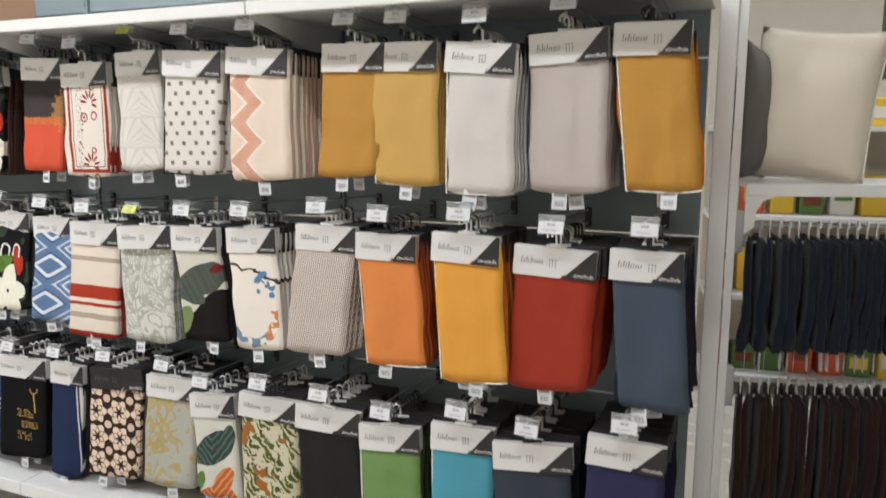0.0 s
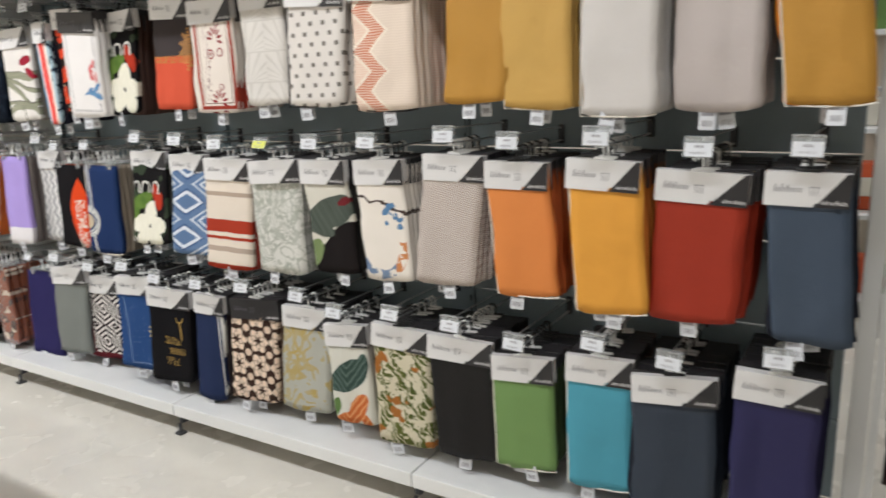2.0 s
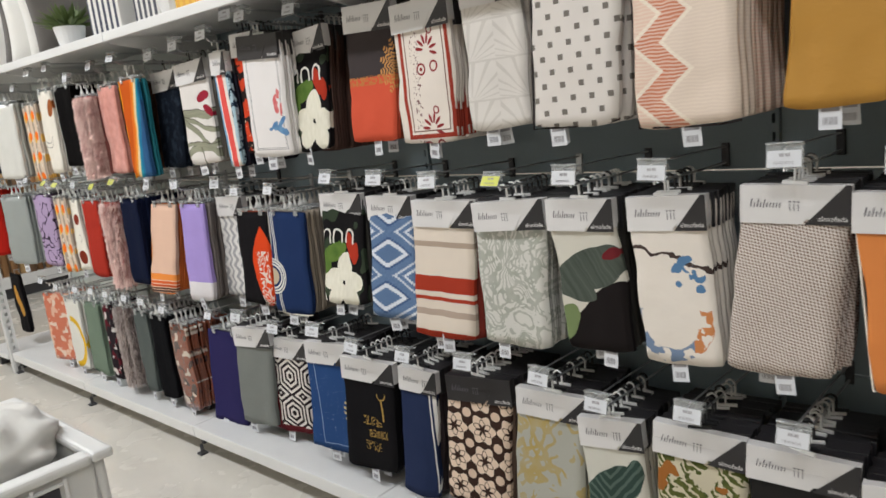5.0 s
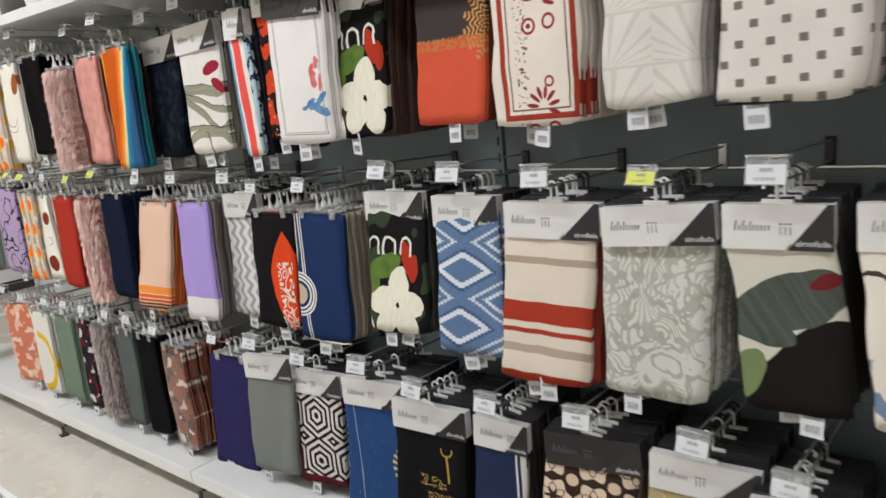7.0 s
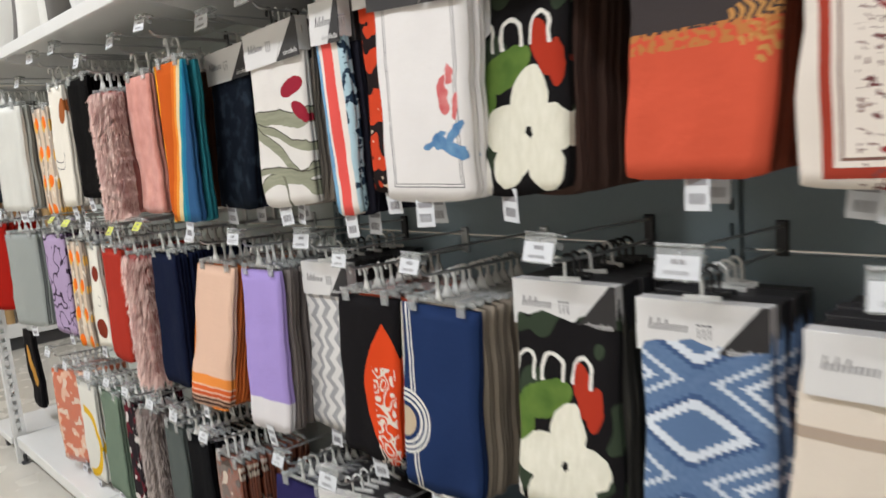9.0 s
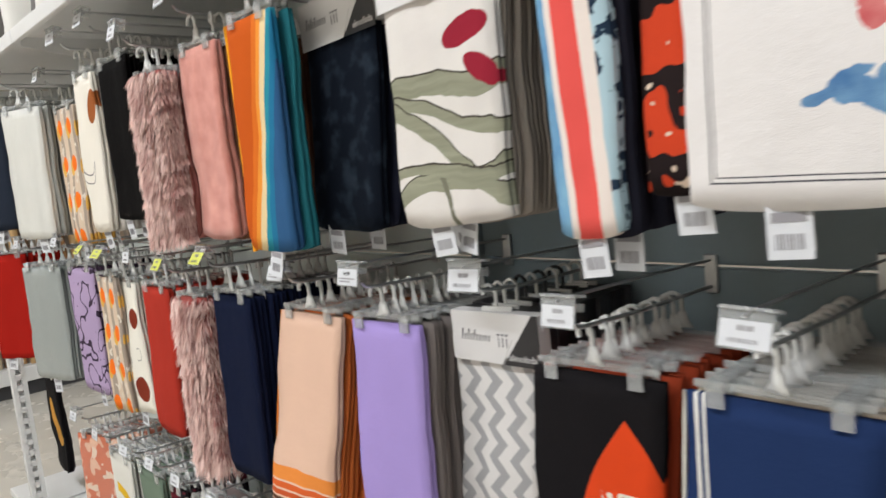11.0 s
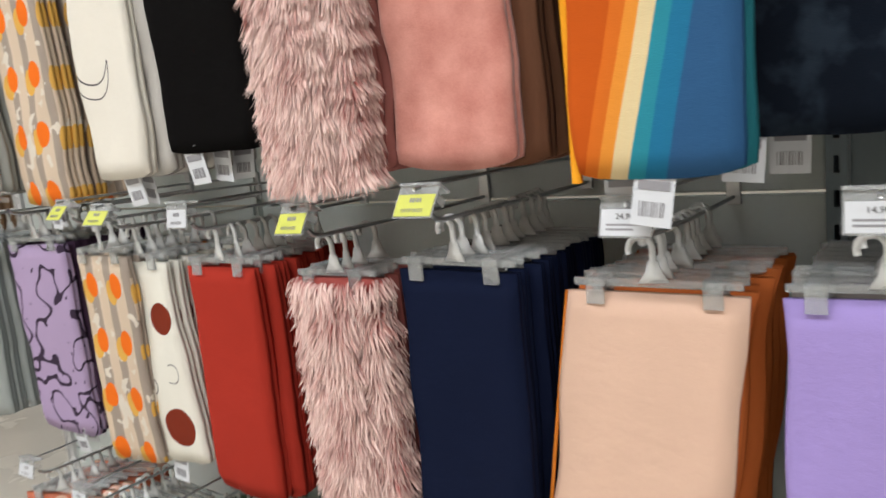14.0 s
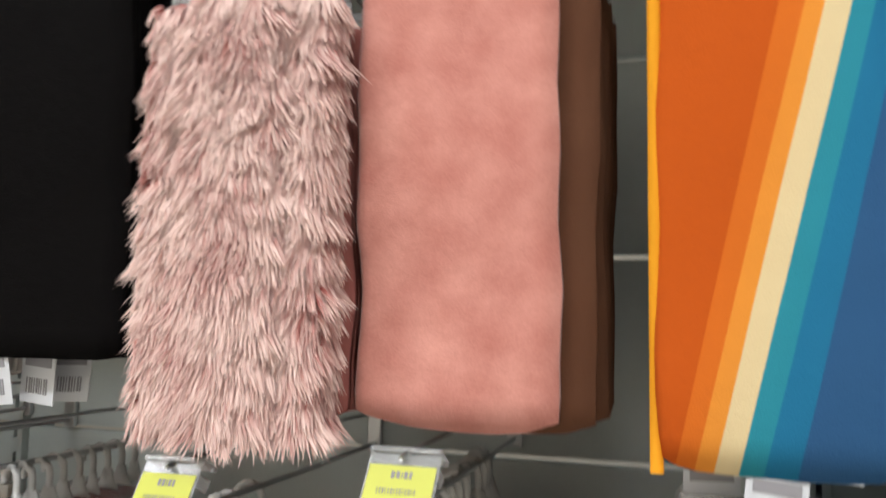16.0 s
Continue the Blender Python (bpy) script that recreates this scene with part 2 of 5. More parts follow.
# ---- the long wall gondola ----
JOINTS = [0.97, -0.38, -1.68, -2.98, -4.25, -5.45]
BACK = 0.42
TOP = 2.0
for i, (b, a) in enumerate(zip(JOINTS, JOINTS[1:])):
    bay = thing("gondola_bay", pose((a + b) / 2, 0, 0), "grey-backed steel shelving bay with a white base and top shelf", "shelving", "bays of the gondola")
    h = (b - a) / 2
    z, k = 0.16, 0
    while z < 2.45:
        top = min(z + 0.285, 2.46)
        # first three bays: less light gets in, so their shade is painted darker
        part("back_panel", boxes((-h + 0.016, h - 0.016, BACK, BACK + 0.02, z, top - 0.006), bevel=0.003), SHADED_PANEL if i < 3 else LIT_PANEL, bay)
        z = top
    # the slotted upright at the bay's end
    bm = boxes((-h - 0.014, -h - 0.004, BACK - 0.012, BACK + 0.06, 0.02, 2.48), (-h + 0.004, -h + 0.014, BACK - 0.012, BACK + 0.06, 0.02, 2.48),
               (-h - 0.014, -h + 0.014, BACK + 0.03, BACK + 0.06, 0.02, 2.48))
    for q in range(48):
        box(bm, -h - 0.004, -h + 0.004, BACK - 0.012, BACK + 0.03, 0.05 + q * 0.05, 0.075 + q * 0.05)
    # grey uprights follow their panel's lit or shaded tone
    part("upright", bm, WHITE_STEEL if i == 4 else (SHADED_PANEL if i < 3 else LIT_PANEL), bay)
    base = part("base_shelf", boxes((-h + 0.002, h - 0.002, -0.07, BACK, 0.143, 0.158), (-h + 0.002, h - 0.002, -0.085, -0.065, 0.1, 0.158), bevel=0.004), WHITE_STEEL, bay)
    part("base_bracket", boxes((-h - 0.012, -h + 0.012, -0.05, BACK + 0.05, 0.05, 0.142)), DARK_STEEL, bay)
    bm = bmesh.new()
    tube(bm, [(-h, -0.06, 0.0), (-h, -0.06, 0.012), (-h, -0.06, 0.013), (-h, -0.06, 0.05)], 0.009, 8)
    box(bm, -h - 0.02, -h + 0.02, -0.08, -0.04, 0.0, 0.01, 0.002)
    part("levelling_foot", bm, DARK_STEEL, bay)
    part("top_shelf", boxes((-h + 0.002, h - 0.002, -0.14, BACK, TOP + 0.012, TOP + 0.026), (-h + 0.002, h - 0.002, -0.155, -0.138, TOP - 0.012, TOP + 0.028), bevel=0.003), WHITE_STEEL, bay)
    bm = bmesh.new()
    plate(bm, [(-0.13, TOP + 0.008), (BACK, TOP + 0.008), (BACK, TOP - 0.13), (0.3, TOP - 0.1), (-0.13, TOP - 0.02)], -h - 0.004, -h - 0.001)
    bmesh.ops.transform(bm, matrix=Matrix(((0, 1, 0, 0), (1, 0, 0, 0), (0, 0, 1, 0), (0, 0, 0, 1))), verts=bm.verts)
    bmesh.ops.recalc_face_normals(bm, faces=bm.faces[:])
    part("shelf_bracket", bm, WHITE_STEEL, bay)


# ---- cloth patterns: each takes a builder and the cloth's width and height ----
def P_solid(c, **k):
    def f(g, w, h):
        return c
    return f


def P_zigzag(g, w, h):
    tri = g.m("PINGPONG", g.m("ADD", g.z, 1.0), h * 0.155)
    q = g.m("ADD", g.x, g.m("MULTIPLY", tri, -1.1))
    col = g.mix(g.gt(q, -0.125), sc(226, 196, 178), sc(200, 128, 102))
    col = g.mix(g.gt(q, -0.055), col, sc(222, 205, 190))
    col = g.mix(g.any(g.band(q, -0.135, -0.122), g.band(q, -0.06, -0.047)), col, sc(236, 224, 208))
    lines = g.gt(g.m("SINE", g.m("MULTIPLY", g.m("ADD", g.z, g.m("MULTIPLY", g.noise(30), 0.01)), 760.0)), 0.1)
    return g.mix(g.m("MULTIPLY", lines, g.m("ADD", 0.3, g.m("MULTIPLY", g.noise(14, 2), 0.7))), col, sc(230, 214, 198))


def P_squares(g, w, h):
    row = g.m("FLOOR", g.m("MULTIPLY", g.z, 29.0))
    gx = g.m("FRACT", g.m("ADD", g.m("MULTIPLY", g.x, 18.0), g.m("MULTIPLY", row, 0.5)))
    gz = g.m("FRACT", g.m("MULTIPLY", g.z, 29.0))
    return g.mix(g.both(g.band(gx, 0.3, 0.58), g.band(gz, 0.28, 0.7)), sc(214, 208, 202), sc(118, 112, 106))


def P_fan(g, w, h):
    """White cloth with stitched fans."""
    cell = g.m("FRACT", g.m("MULTIPLY", g.z, 9.0))
    a = g.m("ARCTAN2", cell, g.m("SUBTRACT", g.m("FRACT", g.m("MULTIPLY", g.x, 5.0)), 0.5))
    lines = g.gt(g.m("SINE", g.m("MULTIPLY", a, 22.0)), 0.7)
    seam = g.lt(cell, 0.05)
    return g.mix(g.m("MULTIPLY", g.any(lines, seam), 0.35), sc(212, 207, 201), sc(170, 164, 156))


def P_border(g, w, h):
    """Cream with a red frame and two scrolls."""
    e = g.m("MINIMUM", g.m("SUBTRACT", w / 2, g.m("ABSOLUTE", g.x)), g.m("ADD", g.z, h))
    col = g.mix(g.band(e, 0.016, 0.03), sc(222, 212, 202), sc(158, 62, 48))
    col = g.mix(g.band(e, 0.038, 0.042), col, sc(120, 90, 80))
    for cz in (-0.13, -0.37):
        petals = [g.ell(0.03 * math.cos(a) + 0.01, cz + 0.035 * math.sin(a), 0.016, 0.005, math.degrees(a)) for a in [k * 0.55 - 0.3 for k in range(7)]]
        marks = g.any(g.ring(-0.02, cz - 0.055, 0.013, 0.019), g.ring(0.035, cz - 0.05, 0.012, 0.018), g.disc(-0.02, cz - 0.055, 0.006), g.ring(0.03, cz + 0.058, 0.008, 0.013), *petals)
        col = g.mix(marks, col, sc(140, 50, 52))
    dots = g.both(g.gt(g.noise(140, 1), 0.62), g.band(g.x, -0.06, -0.025))
    return g.mix(dots, col, sc(110, 70, 70))


def P_gold(g, w, h):
    """Dark grey over coral, with a gilt half rosette at one edge."""
    col = g.mix(g.lt(g.z, -h * 0.5), sc(66, 60, 60), sc(206, 88, 64))
    d = g.dist(w / 2, -h * 0.45)
    a = g.m("ARCTAN2", g.m("ADD", g.z, h * 0.45), g.m("SUBTRACT", g.x, w / 2))
    edge = g.m("ADD", 0.085, g.m("MULTIPLY", g.m("SINE", g.m("MULTIPLY", a, 14.0)), 0.014))
    lace = g.gt(g.m("SINE", g.m("ADD", g.m("MULTIPLY", d, 420.0), g.m("MULTIPLY", g.m("SINE", g.m("MULTIPLY", a, 14.0)), 2.2))), -0.1)
    col = g.mix(g.both(g.lt(d, edge), lace), col, sc(196, 142, 84))
    strip = g.both(g.band(g.z, -h * 0.56, -h * 0.49), g.gt(g.noise(110, 1), 0.5))
    return g.mix(strip, col, sc(186, 120, 70))


def P_magnolia(g, w, h):
    """Black ground, white flower, green leaf, red buds and white loops."""
    g.warp(0.022, 22)
    n = g.noise(24, 2)
    col = g.mix(g.gt(g.noise(9, 1), 0.56), sc(26, 24, 25), sc(54, 64, 50))
    col = g.mix(g.any(g.ell(-0.03, -0.2, 0.065, 0.034, 20), g.ell(-0.08, -0.27, 0.05, 0.028, 60)), col, g.mix(n, sc(58, 88, 38), sc(112, 138, 66)))
    col = g.mix(g.any(g.ell(0.055, -0.17, 0.022, 0.05, 20), g.ell(0.085, -0.2, 0.015, 0.04, 0)), col, sc(170, 54, 36))
    for i, cx in enumerate((-0.075, -0.015, 0.05)):
        loop = g.any(g.both(g.ring(cx, -0.135, 0.016, 0.024), g.gt(g.z, -0.135)), g.both(g.band(g.m("ABSOLUTE", g.m("SUBTRACT", g.x, cx)), 0.016, 0.024), g.band(g.z, -0.165, -0.135)))
        col = g.mix(loop, col, sc(222, 218, 210))
    flower = g.any(g.ell(0.028, -0.25, 0.052, 0.04, 90), g.ell(-0.028, -0.30, 0.052, 0.04, 15), g.ell(0.078, -0.305, 0.048, 0.038, -20), g.ell(-0.008, -0.355, 0.05, 0.038, 65), g.ell(0.062, -0.36, 0.052, 0.038, -60))
    col = g.mix(flower, col, g.mix(g.noise(55, 3, g.vec(g.m("MULTIPLY", g.x, 1.6), 0.0, g.m("MULTIPLY", g.z, 0.5))), sc(210, 206, 186), sc(238, 234, 220)))
    ribbon = g.both(g.ring(-0.1, -0.39, 0.03, 0.046), g.lt(g.x, 0))
    return g.mix(ribbon, col, sc(226, 222, 214))


def P_bird(g, w, h):
    """White with a thin line frame, a blue bird and a red mark."""
    e = g.m("MINIMUM", g.m("SUBTRACT", w / 2, g.m("ABSOLUTE", g.x)), g.m("ADD", g.z, h))
    col = g.mix(g.any(g.band(e, 0.03, 0.032), g.band(e, 0.036, 0.0375)), sc(226, 222, 220), sc(70, 70, 76))
    g.warp(0.03, 34)
    tone = g.noise(45, 3)
    col = g.mix(g.any(g.ell(0.07, -0.33, 0.05, 0.016, -15), g.ell(0.03, -0.315, 0.035, 0.008, 25), g.ell(0.085, -0.30, 0.03, 0.012, 40)), col, g.mix(tone, sc(44, 92, 150), sc(130, 170, 200)))
    return g.mix(g.any(g.ell(0.06, -0.235, 0.013, 0.034, 0), g.ell(0.075, -0.2, 0.008, 0.02, 20), g.ell(0.09, -0.255, 0.01, 0.022, -20)), col, g.mix(tone, sc(190, 62, 70), sc(222, 150, 146)))


def P_redblack(g, w, h):
    n = g.m("SINE", g.m("ADD", g.m("MULTIPLY", g.z, 60.0), g.m("MULTIPLY", g.noise(12, 2), 16.0)))
    col = g.mix(g.gt(n, 0.45), sc(196, 66, 38), sc(36, 28, 28))
    return g.mix(g.both(g.gt(g.noise(40, 1), 0.66), g.lt(g.z, -h * 0.6)), col, sc(210, 190, 170))


def P_multi(g, w, h):
    n = g.noise(22, 4)
    left = g.mix(n, sc(50, 106, 168), sc(150, 196, 216))
    right = g.mix(g.gt(g.noise(40, 3), 0.52), sc(170, 196, 206), sc(40, 56, 74))
    q = g.m("ADD", g.x, g.m("MULTIPLY", g.z, 0.06))
    col = g.mix(g.gt(q, 0.0), left, right)
    col = g.mix(g.band(q, -0.048, 0.02), col, sc(226, 214, 206))
    return g.mix(g.band(q, -0.036, -0.002), col, sc(224, 88, 82))


def P_sage(g, w, h):
    """White with sage ribbons of leaf that cross, dark veins and a red flower at the top."""
    g.warp(0.02, 18)
    n = g.noise(30, 3, g.vec(g.m("MULTIPLY", g.x, 0.2), 0.0, g.m("MULTIPLY", g.z, 3.0)))
    green = g.mix(n, sc(112, 114, 96), sc(172, 172, 150))
    col = g.mix(g.noise(12, 2), sc(228, 224, 218), sc(214, 208, 204))
    for base, slope, amp, thick in ((-0.20, 0.15, 0.02, 0.034), (-0.245, -0.1, 0.018, 0.02), (-0.30, -0.45, 0.02, 0.03), (-0.345, 0.35, 0.022, 0.028), (-0.33, 0.05, 0.012, 0.016)):
        q = g.m("SUBTRACT", g.m("ADD", g.m("SUBTRACT", g.z, base), g.m("MULTIPLY", g.m("SINE", g.m("MULTIPLY", g.x, 17.0)), amp)), g.m("MULTIPLY", g.x, slope))
        col = g.mix(g.band(q, -thick / 2, thick / 2), col, green)
        col = g.mix(g.band(q, thick / 2, thick / 2 + 0.003), col, sc(74, 70, 62))
    stem = g.band(g.m("ADD", g.x, g.m("MULTIPLY", g.m("SINE", g.m("MULTIPLY", g.z, 16.0)), 0.03)), -0.006, 0.006)
    col = g.mix(g.both(stem, g.lt(g.z, -0.34)), col, sc(120, 120, 104))
    return g.mix(g.any(g.ell(0.06, -0.13, 0.05, 0.02, 12), g.ell(0.09, -0.19, 0.04, 0.018, -30)), col, sc(150, 40, 56))


def P_velvet(g, w, h):
    n = g.noise(26, 3)
    return g.mix(g.m("MULTIPLY", g.m("SMOOTH_MIN", g.m("MAXIMUM", g.m("MULTIPLY", g.m("SUBTRACT", n, 0.48), 5.0), 0.0), 1.0, 0.2), 0.7), sc(17, 23, 33), sc(46, 56, 68))


def P_retro(g, w, h):
    u = g.m("ADD", g.m("DIVIDE", g.x, w), 0.5)
    v = g.m("DIVIDE", g.z, -h)
    col = sc(196, 88, 28)
    for a, b, c in ((0.62, 0.06, sc(214, 110, 38)), (0.73, 0.14, sc(230, 146, 58)), (0.81, 0.22, sc(226, 204, 158)),
                    (0.92, 0.32, sc(48, 138, 156)), (1.01, 0.42, sc(38, 114, 152)), (1.11, 0.55, sc(50, 90, 132))):
        col = g.mix(g.gt(u, g.m("ADD", a, g.m("MULTIPLY", v, b - a))), col, c)
    return col


def P_plush(g, w, h):
    soft = g.noise(420, 3)
    return g.mix(g.m("ADD", g.m("MULTIPLY", g.m("SUBTRACT", g.noise(24, 5), 0.2), 1.1), g.m("MULTIPLY", soft, 0.35)), sc(176, 102, 90), sc(230, 166, 152))


def P_face(g, w, h):
    """Cream with a brown ear patch and a line-drawn smile."""
    smile = g.both(g.any(g.ring(-0.04, -0.225, 0.05, 0.053), g.ring(-0.04, -0.25, 0.05, 0.0525)), g.both(g.lt(g.z, -0.24), g.gt(g.x, -0.08)))
    col = g.mix(smile, sc(224, 218, 206), sc(80, 74, 76))
    return g.mix(g.ell(0.05, -0.09, 0.05, 0.03, 60), col, sc(150, 86, 46))


def P_orange_dots(g, w, h):
    col = g.mix(g.gt(g.m("SINE", g.m("MULTIPLY", g.x, 95.0)), 0.2), sc(206, 186, 164), sc(160, 146, 134))
    col = g.mix(g.gt(g.noise(26, 2), 0.6), col, sc(214, 204, 190))
    d = g.dist(0, 0, X=g.m("SUBTRACT", g.m("FRACT", g.m("MULTIPLY", g.x, 11.0)), 0.45), Z=g.m("SUBTRACT", g.m("FRACT", g.m("MULTIPLY", g.z, 8.5)), 0.5))
    d2 = g.dist(0, 0, X=g.m("SUBTRACT", g.m("FRACT", g.m("ADD", g.m("MULTIPLY", g.x, 11.0), 0.22)), 0.45), Z=g.m("SUBTRACT", g.m("FRACT", g.m("ADD", g.m("MULTIPLY", g.z, 8.5), 0.12)), 0.5))
    col = g.mix(g.lt(d2, 0.22), col, sc(216, 166, 82))
    return g.mix(g.lt(d, 0.22), col, sc(232, 112, 34))


def P_diamond(g, w, h):
    step = 0.011
    sx = g.m("MULTIPLY", g.m("FLOOR", g.m("DIVIDE", g.m("ABSOLUTE", g.x), step)), step)
    cz = g.m("PINGPONG", g.m("ADD", g.z, 1.2 + 0.03), 0.075)
    d = g.m("ADD", g.m("MULTIPLY", sx, 0.52), cz)
    col = g.mix(g.noise(120, 1), sc(82, 106, 142), sc(106, 130, 162))
    for a, b, c in ((0.0, 0.03, sc(92, 116, 150)), (0.032, 0.047, sc(210, 216, 224)), (0.047, 0.056, sc(70, 92, 128)), (0.084, 0.092, sc(196, 204, 214)), (0.108, 0.118, sc(206, 212, 220))):
        col = g.mix(g.band(d, a, b), col, c)
    return col


def P_bands(g, w, h):
    """Cream cloth with brick-red and taupe bands."""
    v = g.m("DIVIDE", g.z, -h)
    col = sc(222, 210, 196)
    for a, b, c in ((0.26, 0.30, sc(176, 158, 142)), (0.52, 0.64, sc(166, 60, 42)), (0.68, 0.71, sc(166, 60, 42)), (0.78, 0.83, sc(178, 160, 146)), (0.95, 1.1, sc(166, 60, 42))):
        col = g.mix(g.band(v, a, b), col, c)
    return col


def P_lines(base, ink, scale=10.0, swirl=30.0, cut=0.6):
    def f(g, w, h):
        n = g.noise(scale, 3)
        fine = g.both(g.gt(g.m("SINE", g.m("MULTIPLY", g.noise(scale * 0.8, 2), swirl * 9)), 0.45), g.gt(n, 0.46))
        edge = g.gt(g.m("SINE", g.m("MULTIPLY", n, swirl * 3)), cut)
        return g.mix(g.m("MULTIPLY", g.any(edge, fine), g.m("ADD", 0.25, g.m("MULTIPLY", g.noise(20, 2), 0.8))), base, ink)
    return f


def P_leaves(ground, low):
    """Large grey-green leaves over a pale ground, dark below."""
    def f(g, w, h):
        g.warp(0.02, 16)
        n = g.noise(70, 3, g.vec(g.m("ADD", g.x, g.m("MULTIPLY", g.z, 0.6)), 0.0, 0.0))
        leaf = g.mix(n, sc(40, 48, 44), sc(104, 112, 102))
        edge = g.m("ADD", -h * 0.68, g.m("MULTIPLY", g.m("SINE", g.m("MULTIPLY", g.x, 15.0)), 0.07))
        col = g.mix(g.lt(g.z, edge), ground, low)
        col = g.mix(g.any(g.ell(0.02, -0.175, 0.115, 0.058, 22), g.ell(-0.05, -0.225, 0.085, 0.03, -20)), col, leaf)
        col = g.mix(g.ell(-0.065, -0.33, 0.06, 0.034, 65), col, sc(118, 134, 92))
        return g.mix(g.ell(0.085, -0.13, 0.03, 0.014, 20), col, sc(110, 40, 44))
    return f


def P_blossom(g, w, h):
    """White with a branch of blue blossom above and a blue-orange wreath."""
    g.warp(0.03, 30)
    n = g.noise(40, 3)
    branch = g.band(g.m("ADD", g.m("ADD", g.z, 0.135), g.m("ADD", g.m("MULTIPLY", g.x, 0.25), g.m("MULTIPLY", g.noise(18, 2), 0.05))), 0.018, 0.028)
    col = g.mix(branch, sc(224, 216, 206), sc(72, 60, 56))
    flowers = g.any(*[g.disc(a, b, r) for a, b, r in ((0.045, -0.15, 0.022), (0.07, -0.18, 0.018), (0.02, -0.165, 0.014), (0.075, -0.215, 0.014), (0.03, -0.2, 0.01))])
    col = g.mix(g.both(flowers, g.gt(n, 0.42)), col, sc(88, 124, 160))
    wreath = g.both(g.ring(0.0, -0.295, 0.078, 0.112), g.lt(g.z, -0.27))
    col = g.mix(g.both(wreath, g.gt(g.noise(30, 2), 0.4)), col, g.mix(g.gt(g.x, 0.06), sc(116, 134, 160), sc(196, 130, 84)))
    return col


def P_weave(g, w, h):
    a = g.m("SINE", g.m("MULTIPLY", g.m("ADD", g.x, g.z), 520.0))
    b = g.m("SINE", g.m("MULTIPLY", g.m("SUBTRACT", g.x, g.z), 340.0))
    return g.mix(g.gt(g.m("MULTIPLY", a, b), 0.12), sc(212, 203, 195), sc(132, 112, 102))


def P_graffiti(g, w, h):
    """Black with an orange-red shape and pale lettering-like strokes."""
    tri = g.lt(g.m("ABSOLUTE", g.m("SUBTRACT", g.x, 0.045)), g.m("MULTIPLY", g.m("SINE", g.m("MULTIPLY", g.m("ADD", g.z, 0.06), -8.6)), 0.085))
    col = g.mix(tri, sc(26, 24, 26), sc(222, 74, 34))
    strokes = g.both(g.gt(g.m("SINE", g.m("MULTIPLY", g.noise(22, 1), 42.0)), 0.3), g.band(g.x, 0.0, 0.075))
    return g.mix(g.both(strokes, g.band(g.z, -0.42, -0.17)), col, sc(228, 216, 204))


def P_greyzig(g, w, h):
    tri = g.m("PINGPONG", g.m("ADD", g.z, 1.0), 0.028)
    q = g.m("FRACT", g.m("MULTIPLY", g.m("ADD", g.x, g.m("MULTIPLY", tri, 0.9)), 21.0))
    return g.mix(g.gt(q, 0.55), sc(220, 218, 216), sc(164, 164, 166))


def P_curve(g, w, h):
    """Navy with white lines that curve round a medallion at one edge."""
    d = g.dist(-w / 2 - 0.01, -0.27)
    edge = g.m("SUBTRACT", g.x, -w / 2)
    lines = g.any(g.both(g.any(g.band(edge, 0.012, 0.017), g.band(edge, 0.022, 0.026)), g.gt(d, 0.075)), g.band(d, 0.07, 0.076), g.band(d, 0.058, 0.066), g.band(d, 0.046, 0.053))
    col = g.mix(lines, sc(34, 52, 92), sc(224, 222, 216))
    return g.mix(g.lt(d, 0.035), col, sc(196, 176, 150))


def P_peach(g, w, h):
    v = g.m("DIVIDE", g.z, -h)
    col = sc(220, 184, 162)
    for a, b, c in ((0.78, 0.85, sc(226, 138, 66)), (0.86, 0.89, sc(208, 96, 48)), (0.90, 0.925, sc(190, 84, 46)), (0.935, 0.955, sc(96, 66, 52)), (0.965, 0.985, sc(84, 62, 56))):
        col = g.mix(g.band(v, a, b), col, c)
    return col


def P_two(top, low, cut):
    def f(g, w, h):
        return g.mix(g.lt(g.z, -h * cut), top, low)
    return f


def P_brown_dots(g, w, h):
    col = g.mix(g.any(g.disc(0.05, -0.11, 0.032), g.disc(0.06, -0.33, 0.04)), sc(228, 224, 212), sc(124, 50, 34))
    strokes = g.any(g.ring(-0.02, -0.22, 0.02, 0.0225), g.ring(0.0, -0.25, 0.014, 0.0165), g.both(g.ring(0.06, -0.22, 0.018, 0.02), g.gt(g.x, 0.05)))
    return g.mix(strokes, col, sc(70, 66, 70))


def P_branches(g, w, h):
    q = g.m("ABSOLUTE", g.m("SUBTRACT", g.noise(11, 1), 0.5))
    return g.mix(g.any(g.lt(q, 0.018), g.gt(g.noise(60, 1), 0.72)), sc(170, 150, 182), sc(62, 50, 66))


